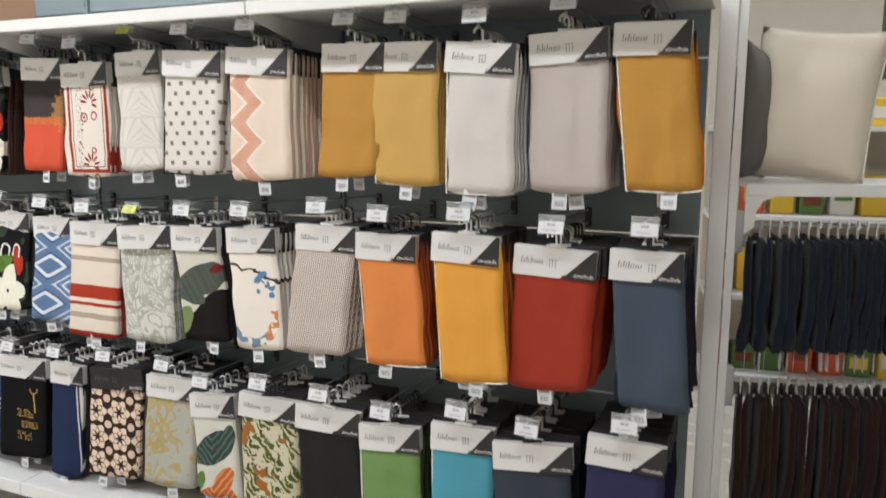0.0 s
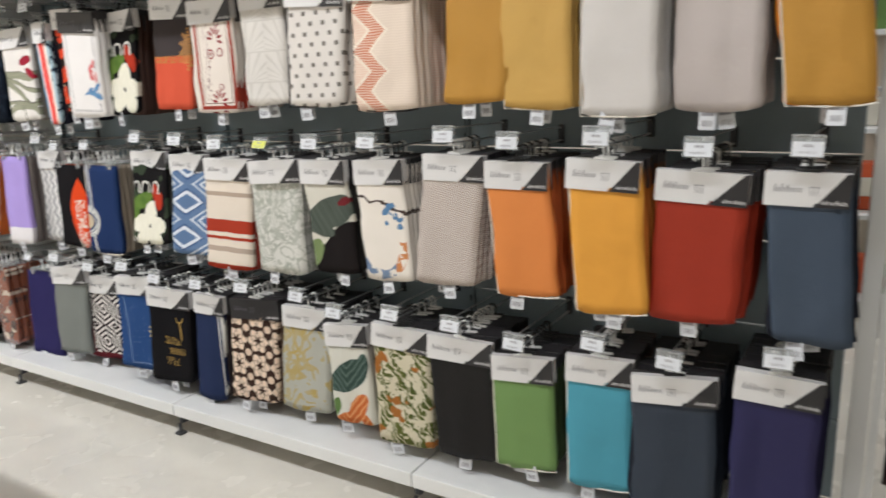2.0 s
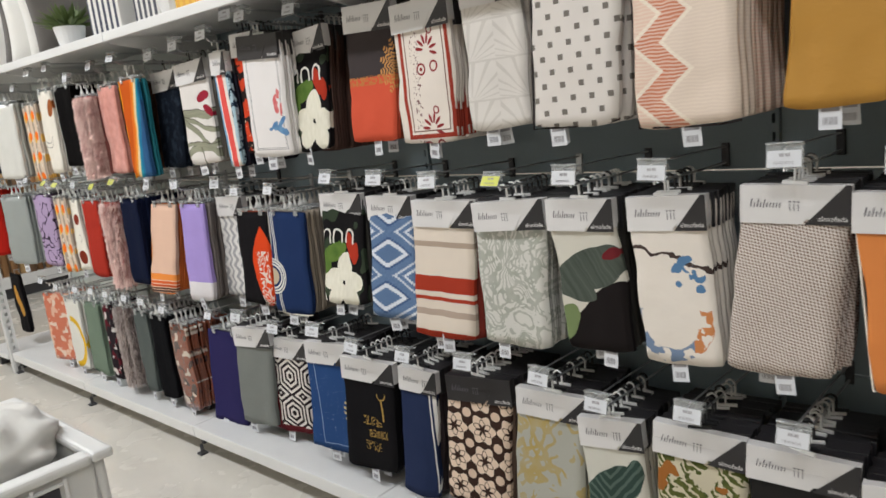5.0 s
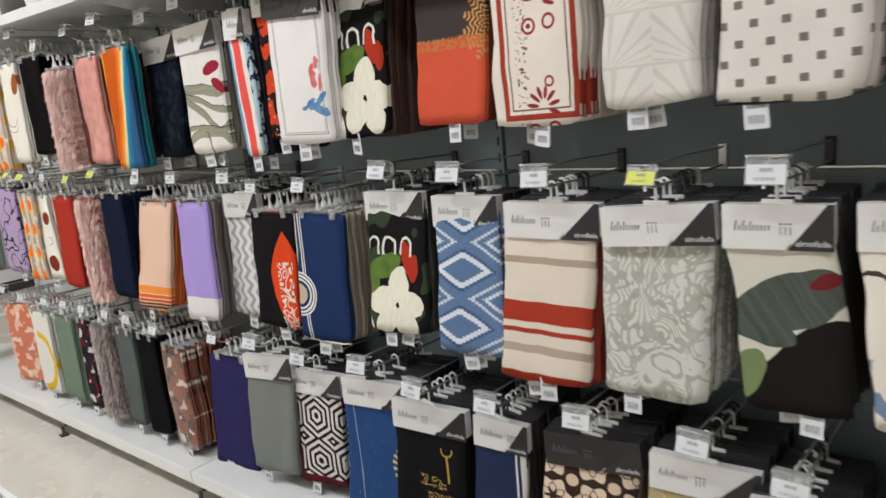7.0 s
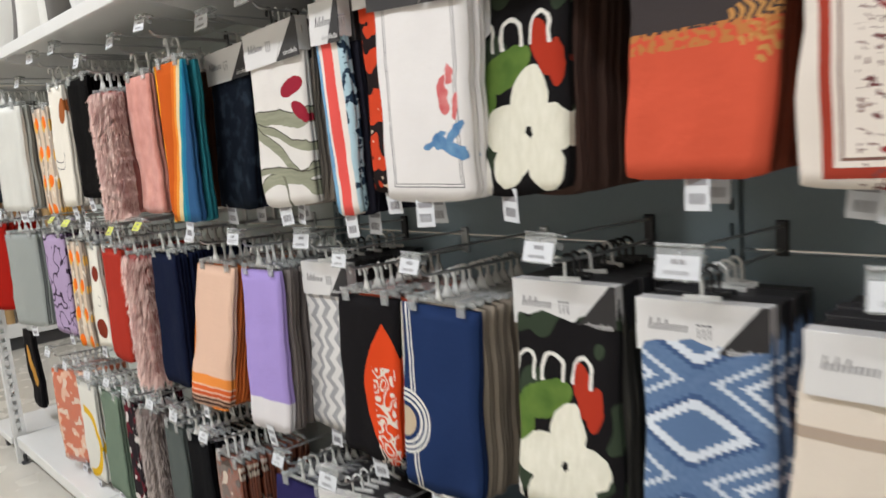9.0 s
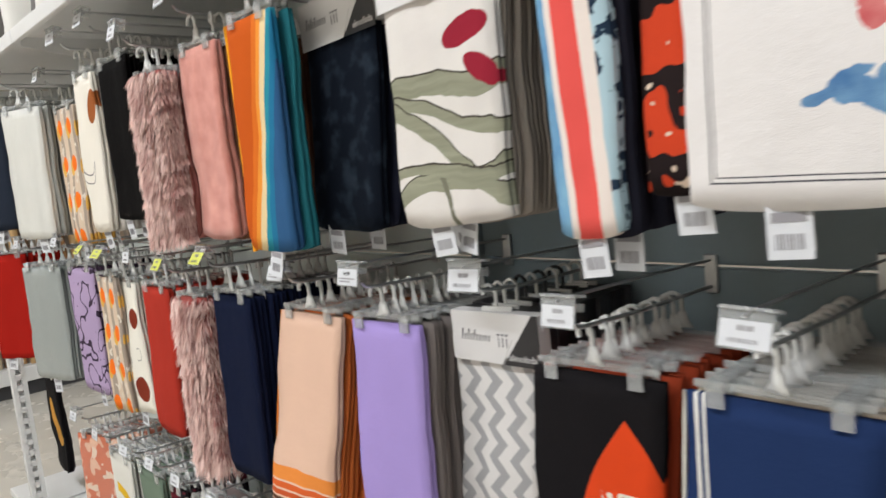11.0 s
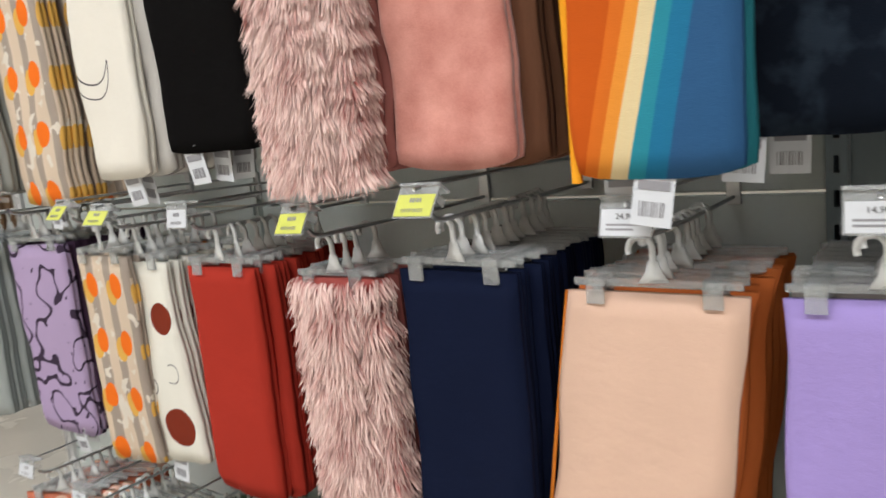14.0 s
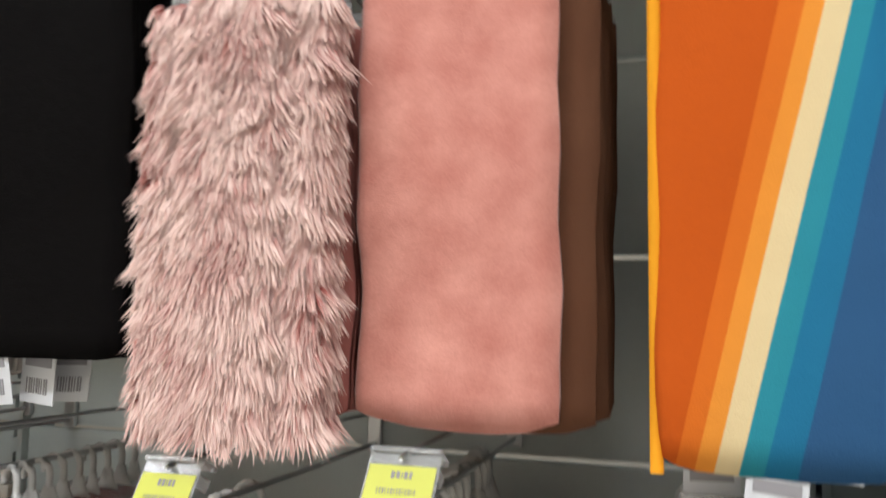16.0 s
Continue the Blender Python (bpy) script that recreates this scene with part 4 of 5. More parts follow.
def cover(row, x0, x1, colour, label, pattern=None, style="card", n=5, y=0.0, dz=0.0, h=0.0, turn=0.0, skew=0.0, lean=0.0, piping=None, gloss=False, fur=None,
          dark=False, back=None, taper=0.0, price="", yellow=False, tag=True, gap=0.026, d=0.02, shift=0.0, pipe_r=0.0026):
    """A hanging pile of folded cushion covers on one hook; the first one shows its pattern."""
    w, x = x1 - x0, (x0 + x1) / 2
    bottom = ROW_Z[row] + dz
    h = h or (0.435 if style == "card" else 0.44)
    hc = 0.088
    top = bottom + h + (0.02 if style == "card" else 0.0)
    seed = int((x0 * 37 + row * 11 + 400) * 10) % 997
    rnd = random.Random(seed)
    slope = math.tan(radians(skew))
    g = G("cushion_cover_cloth", 0.22 if gloss else 0.9)
    if gloss:
        g.b.inputs["Coat Weight"].default_value = 0.6
    if pattern is None and style == "card":
        g.b.inputs["Roughness"].default_value = 0.6
        g.b.inputs["Specular IOR Level"].default_value = 0.3
    if pattern is P_plush:
        g.b.inputs["Sheen Weight"].default_value = 0.35
    cloth = g.done(pattern(g, w, h) if pattern else colour, 0.09, 700, 0.5 if gloss else 0.4)
    me = None
    if fur is None:
        me = mesh_of("cloth", fold_mesh(w, h, d, seed, taper, 0.009, slope, lean), cloth, True)
    back_me = me
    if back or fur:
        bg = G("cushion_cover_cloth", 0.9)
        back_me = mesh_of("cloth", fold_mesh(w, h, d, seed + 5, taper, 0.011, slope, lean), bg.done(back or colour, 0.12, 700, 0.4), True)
    ctop = -0.02 if style == "card" else -0.005
    hooks_z = top + (0.028 if style == "card" else 0.055)
    hook_thing(x, y, hooks_z, "yellow" if yellow else style, price)
    card = corner = bar = back_card = None
    if style == "card":
        card, corner = card_meshes(w + 0.004, hc, dark)
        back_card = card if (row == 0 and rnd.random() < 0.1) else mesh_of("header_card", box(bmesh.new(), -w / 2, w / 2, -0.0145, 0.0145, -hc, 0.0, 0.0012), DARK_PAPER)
    else:
        bar = mesh_of("hanger_bar", bar_mesh(min(w, 0.21)), CLEAR)

    def one(k):
        front = k == 0
        yy = y + k * gap + (rnd.uniform(-0.004, 0.004) if k else 0)
        m = pose(x + (shift + rnd.uniform(-0.006, 0.006) if k else 0), yy, top, 0, rnd.uniform(-1.2, 1.2), turn + (rnd.uniform(-3, 3) if k else 0))
        t = thing("cushion_cover", m, label, "cushion cover", "cushion covers on the gondola")
        if fur and front:
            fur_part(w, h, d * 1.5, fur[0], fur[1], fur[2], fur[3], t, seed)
        else:
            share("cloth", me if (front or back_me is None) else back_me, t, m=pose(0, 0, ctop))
        if piping and front and not fur:
            bm = bmesh.new()
            pts = [(-w / 2 * (1 + taper * (v / 12 - 0.5)) - 0.001 - slope * h * v / 12, -0.002 - lean * v / 12 + 0.003 * noise.noise(Vector((v * 0.3, seed, 0))), ctop - h * v / 12) for v in range(13)]
            if pipe_r < 0.005:
                pts += [(-w / 2 + w * q / 6 - slope * h, -0.006 - lean, ctop - h - 0.001 + 0.008 * abs(q / 3 - 1) ** 4) for q in range(1, 7)]
            part("piping", tube(bm, pts, pipe_r, 6), piping, t, "contrasting piping", True)
        if style == "card":
            cm = pose(0, 0, 0, 0, rnd.uniform(-3.5, 4.5) if front else 0, 0)
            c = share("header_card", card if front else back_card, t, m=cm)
            if front:
                share("dark_corner", corner, c)
                tagged(share("maker_mark", MARK, c, m=pose(-w / 2 + 0.022, -0.0167, -hc * 0.58)), kind="stuff")
                share("word", WORD, c, m=pose(w / 2 - 0.064, -0.0183, -hc * 0.9))
            share("hanger_hook", HOOK_BLACK if rnd.random() < (0.35 if front else 0.45) else HOOK_WHITE, t, m=pose(0, 0, 0.014, 0, 0, rnd.uniform(-20, 20)))
        else:
            hb = share("hanger_bar", bar, t, m=pose(0, 0, 0.006))
            for sx in (-1, 1):
                share("clip", CLIP, hb, m=pose(sx * (min(w, 0.21) / 2 - 0.035), 0, 0))
            share("hanger_hook", STEM, t, m=pose(0, 0, 0.004, 0, 0, rnd.uniform(-25, 25)))
        if tag and (front or rnd.random() < 0.35):
            tg = share("paper_tag", TAG, t, m=pose(-w * 0.12 - slope * h + rnd.uniform(-0.03, 0.05), -0.004 - lean, ctop - h - 0.012, rnd.uniform(-8, 8), rnd.uniform(-8, 8), rnd.uniform(-12, 12)))
            tagged(share("printing", TAG_PRINT, tg), kind="stuff")
        return t

    for k in range(min(n, 4)):
        one(k)
    for k in range(4, min(13, int(n * 1.7))):
        m = pose(x + shift + rnd.uniform(-0.006, 0.006), y + k * gap, top, 0, rnd.uniform(-1.2, 1.2), turn + rnd.uniform(-3, 3))
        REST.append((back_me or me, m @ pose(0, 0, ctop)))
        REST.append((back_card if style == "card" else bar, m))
        if style == "card":
            REST.append((HOOK_BLACK if rnd.random() < 0.45 else HOOK_WHITE, m @ pose(0, 0, 0.014, 0, 0, rnd.uniform(-20, 20))))
        else:
            REST.append((STEM, m @ pose(0, 0, 0.004, 0, 0, rnd.uniform(-25, 25))))


WHITE_PIPE = plain("white_piping", sc(226, 220, 208), 0.8)
DARK_PIPE = plain("dark_piping", sc(48, 44, 44), 0.8)
MUSTARD, MUSTARD_2 = sc(180, 132, 56), sc(196, 156, 84)
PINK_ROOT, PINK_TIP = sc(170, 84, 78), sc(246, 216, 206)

# upper row
cover(0, 0.738, 0.939, MUSTARD, "mustard cotton cushion cover with a white header card", n=7, piping=WHITE_PIPE, back=sc(214, 130, 40), shift=-0.012, dz=0.008, h=0.434, skew=-6.0)
cover(0, 0.496, 0.720, sc(186, 176, 172), "taupe-grey cushion cover with a white header card", n=6, dz=-0.005, h=0.434, skew=-0.5)
cover(0, 0.257, 0.472, sc(204, 199, 195), "pale grey satin cushion cover with a white header card", n=5, piping=WHITE_PIPE, y=-0.036, dz=-0.014, h=0.418, skew=0.1)
cover(0, -0.014, 0.209, MUSTARD_2, "mustard yellow cushion cover with white piping", n=6, piping=WHITE_PIPE, y=0.005, dz=0.005, h=0.417, skew=-1.7)
cover(0, -0.194, 0.031, MUSTARD, "mustard cushion cover with a white header card", n=6, y=0.006, dz=0.024, h=0.401, skew=4.8)
cover(0, -0.552, -0.305, sc(215, 190, 170), "coral and cream zigzag cushion cover", P_zigzag, n=9, piping=DARK_PIPE, y=-0.024, dz=0.004, h=0.418, skew=-0.1)
cover(0, -0.825, -0.570, sc(214, 208, 202), "white cushion cover with small grey squares", P_squares, n=6, piping=DARK_PIPE, y=-0.028, dz=0.022, h=0.401, skew=5.1)
cover(0, -1.111, -0.899, sc(210, 205, 200), "white cushion cover with stitched fan pattern", P_fan, n=5, y=0.032, dz=0.025, h=0.415, skew=1.1, yellow=True)
cover(0, -1.403, -1.165, sc(220, 210, 200), "cream cushion cover with red border and scrolls", P_border, n=6, y=0.038, dz=-0.006, h=0.414, skew=2.3)
cover(0, -1.652, -1.420, sc(206, 88, 64), "coral and dark grey cushion cover with gilt rosette", P_gold, n=5, back=sc(120, 60, 44), y=0.065, dz=0.01, h=0.428, skew=5.4)
cover(0, -1.985, -1.785, sc(40, 38, 36), "black cushion cover with white magnolia flower", P_magnolia, n=7, back=sc(74, 56, 50), dz=-0.011, h=0.418, y=0.08, skew=-2, lean=0.05)
cover(0, -2.204, -1.949, sc(224, 220, 218), "white cushion cover with bird print and dark card", P_bird, dark=True, y=0.005, dz=-0.022, h=0.435, n=3)
cover(0, -2.27, -2.11, sc(190, 66, 40), "orange-red and black cushion cover with printed pattern", P_redblack, n=7, y=0.02, back=sc(150, 52, 34))
cover(0, -2.404, -2.299, sc(60, 90, 120), "blue cushion cover with a coral stripe", P_multi, n=7, back=sc(38, 38, 48), y=0.003, dz=-0.052, h=0.435)
cover(0, -2.745, -2.5, sc(226, 222, 216), "white cushion cover with sage green leaf ribbons", P_sage, n=6, back=sc(150, 140, 130), y=0.031, dz=-0.037, h=0.413, skew=0.2)
cover(0, -3.045, -2.81, sc(38, 46, 60), "dark navy velvet cushion cover with pale mottling", P_velvet, n=7, back=sc(30, 32, 46), y=0.077, dz=-0.053, h=0.421, skew=5.9)
cover(0, -3.17, -2.99, sc(200, 100, 40), "retro cushion cover with orange cream and teal stripes", P_retro, "clip", piping=plain("amber_piping", sc(236, 160, 40), 0.8), back=sc(40, 110, 120), shift=0.012, pipe_r=0.006, y=-0.026, dz=-0.077, h=0.45, n=2)
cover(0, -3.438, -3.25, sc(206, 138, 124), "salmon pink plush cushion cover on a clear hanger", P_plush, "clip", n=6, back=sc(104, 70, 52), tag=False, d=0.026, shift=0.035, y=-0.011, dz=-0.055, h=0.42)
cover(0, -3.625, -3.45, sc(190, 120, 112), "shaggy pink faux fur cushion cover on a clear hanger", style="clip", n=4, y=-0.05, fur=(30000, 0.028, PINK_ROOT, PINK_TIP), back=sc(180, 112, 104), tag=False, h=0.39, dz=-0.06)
cover(0, -3.880, -3.666, sc(9, 7, 7), "black plush cushion cover on a clear hanger", style="clip", n=6, y=-0.044, dz=-0.005, h=0.41)
cover(0, -4.09, -3.925, sc(222, 216, 204), "cream cushion cover with a line-drawn smiling face", P_face, "clip", n=5, back=sc(190, 186, 180), y=-0.048, dz=-0.036, h=0.44, shift=0.03)
cover(0, -4.476, -4.269, sc(196, 180, 160), "beige cushion cover with orange dots", P_orange_dots, "clip", y=-0.006, dz=-0.085, h=0.44, n=3)
cover(0, -4.71, -4.49, sc(214, 214, 208), "silver-white cushion cover in a clear plastic bag", style="clip", n=6, y=-0.08, dz=-0.06, turn=18, gloss=True, back=sc(150, 150, 144))
cover(0, -5.16, -4.97, sc(36, 42, 54), "dark navy cushion cover on a clear hanger", style="clip", n=5, dz=-0.03, turn=28, y=-0.1)

# middle row
cover(1, 0.750, 0.949, sc(62, 74, 90), "slate blue cushion cover with a white header card", n=8, back=sc(40, 42, 50), dz=0.009, h=0.444, skew=-3.8, turn=3)
cover(1, 0.471, 0.714, sc(152, 46, 26), "brick red cushion cover with a white header card", n=8, d=0.024, shift=0.012, y=-0.009, dz=0.034, h=0.413, skew=3.3, turn=3)
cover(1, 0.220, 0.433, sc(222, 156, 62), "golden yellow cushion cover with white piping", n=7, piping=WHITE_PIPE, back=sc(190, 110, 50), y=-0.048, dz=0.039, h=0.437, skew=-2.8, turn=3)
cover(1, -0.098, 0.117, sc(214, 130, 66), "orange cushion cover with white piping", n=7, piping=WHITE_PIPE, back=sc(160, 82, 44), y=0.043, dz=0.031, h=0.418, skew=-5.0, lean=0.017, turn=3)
cover(1, -0.331, -0.101, sc(190, 176, 166), "beige textured weave cushion cover", P_weave, n=5, y=0.039, dz=0.041, h=0.425, skew=4.0, lean=0.029, turn=3)
cover(1, -0.617, -0.414, sc(222, 214, 206), "white cushion cover with blue blossom branch", P_blossom, n=5, y=0.022, dz=0.03, h=0.413, skew=-3.9, lean=0.019, turn=3)
cover(1, -0.852, -0.653, sc(200, 196, 186), "cushion cover with grey-green leaves over black", P_leaves(sc(206, 202, 190), sc(32, 28, 28)), n=6, back=sc(52, 50, 46), y=0.004, dz=0.035, h=0.402, skew=-4.7, lean=0.003, turn=3)
cover(1, -1.122, -0.873, sc(196, 194, 186), "pale cushion cover with grey-green leaf drawing", P_lines(sc(213, 212, 206), sc(150, 155, 142), 7, 22, 0.45), n=6, y=0.008, dz=-0.014, h=0.443, skew=6, lean=-0.046, turn=3, yellow=True)
cover(1, -1.402, -1.147, sc(220, 208, 194), "cream cushion cover with brick red bands", P_bands, n=5, back=sc(140, 60, 50), y=0.038, dz=-0.027, h=0.45, skew=6, turn=3)
cover(1, -1.696, -1.480, sc(80, 110, 150), "blue and white diamond pattern cushion cover", P_diamond, n=4, y=0.105, dz=0.022, h=0.402, skew=-6, lean=0.083, turn=3)
cover(1, -1.975, -1.750, sc(40, 38, 36), "black cushion cover with white magnolia flower", P_magnolia, n=6, back=sc(60, 58, 54), y=0.116, dz=0.04, h=0.39, skew=-6, lean=0.075, turn=3)
cover(1, -2.258, -2.035, sc(34, 52, 92), "navy cushion cover with curved white lines", P_curve, "clip", n=7, back=sc(150, 138, 124), piping=WHITE_PIPE, dz=-0.04, h=0.428, skew=3.5, turn=3, y=0.055)
cover(1, -2.525, -2.305, sc(28, 26, 28), "black cushion cover with orange graffiti print", P_graffiti, "clip", n=6, back=sc(150, 60, 36), dz=-0.031, h=0.41, turn=3, y=0.075, skew=5)
cover(1, -2.754, -2.561, sc(205, 204, 202), "white and grey zigzag cushion cover", P_greyzig, n=6, back=sc(40, 40, 42), y=0.135, dz=-0.042, h=0.453, skew=6, turn=3)
cover(1, -2.985, -2.785, sc(160, 142, 204), "lilac cushion cover with a white lower end", P_two(sc(166, 146, 208), sc(220, 216, 218), 0.8), "clip", n=7, back=sc(120, 112, 108), price="14,90", turn=3, y=0.065, skew=0, lean=0.03, dz=-0.05, h=0.46)
cover(1, -3.234, -3.014, sc(220, 184, 162), "peach cushion cover with orange and brown stripes", P_peach, "clip", n=6, back=sc(190, 100, 50), price="24,90", piping=plain("orange_piping", sc(226, 132, 50), 0.8), y=0.054, dz=-0.027, h=0.435, skew=6, lean=0.053, turn=3)
cover(1, -3.465, -3.275, sc(18, 25, 48), "navy velvet cushion cover on a clear hanger", style="clip", n=7, tag=False, yellow=True, d=0.026)
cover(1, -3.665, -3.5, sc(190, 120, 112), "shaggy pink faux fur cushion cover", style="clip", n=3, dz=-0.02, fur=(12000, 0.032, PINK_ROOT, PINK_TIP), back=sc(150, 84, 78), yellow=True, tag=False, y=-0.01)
cover(1, -3.982, -3.806, sc(168, 52, 40), "terracotta red cushion cover on a clear hanger", style="clip", n=6, tag=False, d=0.026, shift=0.015, y=0.023, dz=-0.007, h=0.43, skew=-0.7, lean=0.002, turn=3)
cover(1, -4.223, -4.058, sc(226, 222, 212), "white cushion cover with brown dots and drawing", P_brown_dots, "clip", n=5, yellow=True, y=0.022, dz=0.022, h=0.404, skew=-6, lean=0.01, turn=3)
cover(1, -4.33, -4.14, sc(196, 180, 160), "beige cushion cover with orange dots", P_orange_dots, "clip", n=5, yellow=True, tag=False)
cover(1, -4.60, -4.40, sc(166, 146, 178), "lilac cushion cover with dark branch print", P_branches, "clip", n=5, dz=0.02, turn=8, back=sc(70, 50, 70))
cover(1, -5.0, -4.78, sc(150, 156, 154), "grey cushion cover in a clear plastic bag", style="clip", n=5, dz=0.01, turn=22, gloss=True, y=-0.03)
cover(1, -5.40, -5.2, sc(160, 30, 22), "bright red cushion cover on a clear hanger", style="clip", n=4, dz=0.05, turn=36, y=-0.06)

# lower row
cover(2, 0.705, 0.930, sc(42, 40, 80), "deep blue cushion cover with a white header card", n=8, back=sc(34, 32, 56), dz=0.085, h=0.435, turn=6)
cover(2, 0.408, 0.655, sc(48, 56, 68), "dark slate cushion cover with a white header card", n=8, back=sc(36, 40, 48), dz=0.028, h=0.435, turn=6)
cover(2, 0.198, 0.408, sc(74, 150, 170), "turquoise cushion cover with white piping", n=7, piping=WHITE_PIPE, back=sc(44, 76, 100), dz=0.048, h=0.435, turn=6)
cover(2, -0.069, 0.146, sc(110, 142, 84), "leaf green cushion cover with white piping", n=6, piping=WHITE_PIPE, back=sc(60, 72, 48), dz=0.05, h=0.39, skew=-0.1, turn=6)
cover(2, -0.319, -0.075, sc(20, 18, 18), "black cushion cover with a white header card", n=7, dz=0.032, h=0.435, skew=-1.4, turn=6)
cover(2, -0.562, -0.327, sc(190, 184, 164), "tropical cushion cover with green palm leaves", P_tropical(sc(204, 196, 172), sc(52, 66, 34), sc(158, 102, 52), 0.5), n=6, dz=0.021, h=0.45, skew=-0.4, turn=6)
cover(2, -0.809, -0.617, sc(200, 196, 184), "pale cushion cover with green and orange leaves", P_leaf_orange, n=6, y=0.014, dz=0.046, h=0.39, skew=-2.5, turn=6)
cover(2, -1.044, -0.799, sc(160, 160, 150), "grey cushion cover with yellow leaf drawing", P_lines(sc(172, 172, 162), sc(176, 150, 66), 7, 8, 0.8), n=6, y=0.044, dz=0.029, h=0.436, skew=5.7, turn=6)
cover(2, -1.319, -1.068, sc(90, 70, 60), "dark brown cushion cover with cream flower tiles", P_rosette, n=7, dark=True, back=sc(110, 90, 78), y=0.02, dz=0.027, h=0.448, skew=6, turn=6)
cover(2, -1.548, -1.383, sc(40, 48, 76), "navy cushion cover with white side stripes", P_side(sc(40, 50, 80), sc(220, 218, 214)), n=7, back=sc(58, 50, 52), y=0.02, dz=-0.018, h=0.475, skew=6, turn=6)
cover(2, -1.835, -1.579, sc(26, 25, 27), "black cushion cover with gilt handwritten strokes", P_script, n=6, dz=0.03, h=0.43, skew=4.7, turn=6)
cover(2, -2.051, -1.796, sc(44, 74, 122), "blue cushion cover with a pale sun print", P_sun, n=6, dz=0.054, h=0.44, skew=6, turn=6)
cover(2, -2.424, -2.180, sc(90, 50, 54), "black and white maze cushion cover with dark red edge", P_maze, y=0.077, dz=0.015, h=0.415, skew=6, turn=6, n=4)
cover(2, -2.627, -2.384, sc(118, 122, 118), "grey cushion cover with a white header card", n=7, y=0.035, dz=0.021, h=0.448, skew=5.1, turn=6)
cover(2, -2.906, -2.656, sc(46, 42, 86), "indigo cushion cover on a clear hanger", style="clip", n=7, back=sc(90, 88, 98), y=0.059, dz=-0.044, h=0.475, skew=6, turn=6)
cover(2, -3.19, -3.02, sc(120, 62, 44), "rust brown cushion cover with printed shapes", P_shapes(sc(126, 66, 46), sc(70, 46, 42), sc(196, 180, 164)), "clip", n=6, gloss=True)
cover(2, -3.39, -3.23, sc(15, 15, 18), "black cushion cover on a clear hanger", style="clip", n=6, dz=0.02)
cover(2, -3.57, -3.42, sc(86, 92, 90), "dark grey cushion cover on a clear hanger", style="clip", n=6, dz=0.02)
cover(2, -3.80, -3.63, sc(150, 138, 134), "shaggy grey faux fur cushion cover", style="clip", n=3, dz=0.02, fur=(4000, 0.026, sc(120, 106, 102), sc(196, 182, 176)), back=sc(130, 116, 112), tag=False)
cover(2, -3.96, -3.84, sc(60, 40, 44), "dark cushion cover with pale dots", P_shapes(sc(40, 34, 38), sc(92, 30, 40), sc(206, 200, 196)), "clip", n=5, dz=0.02)
cover(2, -4.22, -4.01, sc(112, 128, 112), "grey-green cushion cover on a clear hanger", style="clip", n=6, dz=0.01)
cover(2, -4.50, -4.29, sc(214, 212, 204), "white cushion cover with a yellow ring", P_yellow_ring, "clip", n=5, dz=0.0)
cover(2, -4.74, -4.51, sc(200, 110, 80), "coral and cream patterned cushion cover in plastic", P_shapes(sc(200, 104, 72), sc(224, 176, 150), sc(226, 200, 180)), "clip", n=5, turn=18, gloss=True, dz=0.02)


# ---- end of the gondola ----
frame_end = thing("gondola_end", pose(-5.49, 0, 0), "white slotted steel end frame of the shelving", "shelving")
for yy in (-0.06, BACK + 0.03):
    bm = boxes((-0.02, -0.012, yy - 0.03, yy + 0.03, 0, 2.48), (0.0, 0.02, yy - 0.03, yy - 0.01, 0, 2.48), (0.0, 0.02, yy + 0.01, yy + 0.03, 0, 2.48))
    for q in range(48):
        box(bm, -0.004, 0.02, yy - 0.012, yy + 0.012, 0.05 + q * 0.05, 0.075 + q * 0.05)
    part("slotted_post", bm, WHITE_STEEL, frame_end)
part("foot_shelf", boxes((-0.42, -0.03, -0.1, 0.4, 0.1, 0.14), bevel=0.006), WHITE_STEEL, frame_end)
for fx in (-0.38, -0.1):
    part("foot", boxes((fx, fx + 0.04, -0.06, 0.36, 0.0, 0.099)), DARK_STEEL, frame_end)
bag = thing("cushion_cover", pose(-5.62, 0.1, 0.68), "black cushion cover with an orange-yellow figure", "cushion cover", "cushion covers on the gondola")
gg = G("cushion_cover_cloth", 0.8)
part("cloth", fold_mesh(0.2, 0.44, 0.03, 71), gg.done(gg.mix(gg.ell(0.0, -0.2, 0.035, 0.12, 12), sc(26, 24, 26), sc(206, 150, 70)), 0.1), bag, smooth=True)
bm = bmesh.new()
tube(bm, [(0, 0, 0.0), (0.0, 0, 0.03), (0.05, 0.02, 0.035), (0.1, 0.0, 0.02)], 0.003)
part("hanger_hook", bm, CHROME, bag)


# ---- on the top shelf ----
def striped_box(x, y, w, d, h, c1, c2, label):
    t = thing("storage_box", pose(x, y, TOP + 0.026, 0, 0, random.uniform(-6, 6)), label, "box", "goods on the top shelf")
    g = G("striped_card", 0.6)
    part("body", boxes((-w / 2, w / 2, -d / 2, d / 2, 0, h * 0.82), bevel=0.006), g.done(g.mix(g.gt(g.m("SINE", g.m("MULTIPLY", g.x, 120.0)), 0.1), c1, c2), 0.06), t)
    part("lid", boxes((-w / 2 - 0.006, w / 2 + 0.006, -d / 2 - 0.006, d / 2 + 0.006, h * 0.82, h), bevel=0.006), plain("box_lid", c1, 0.6), t)


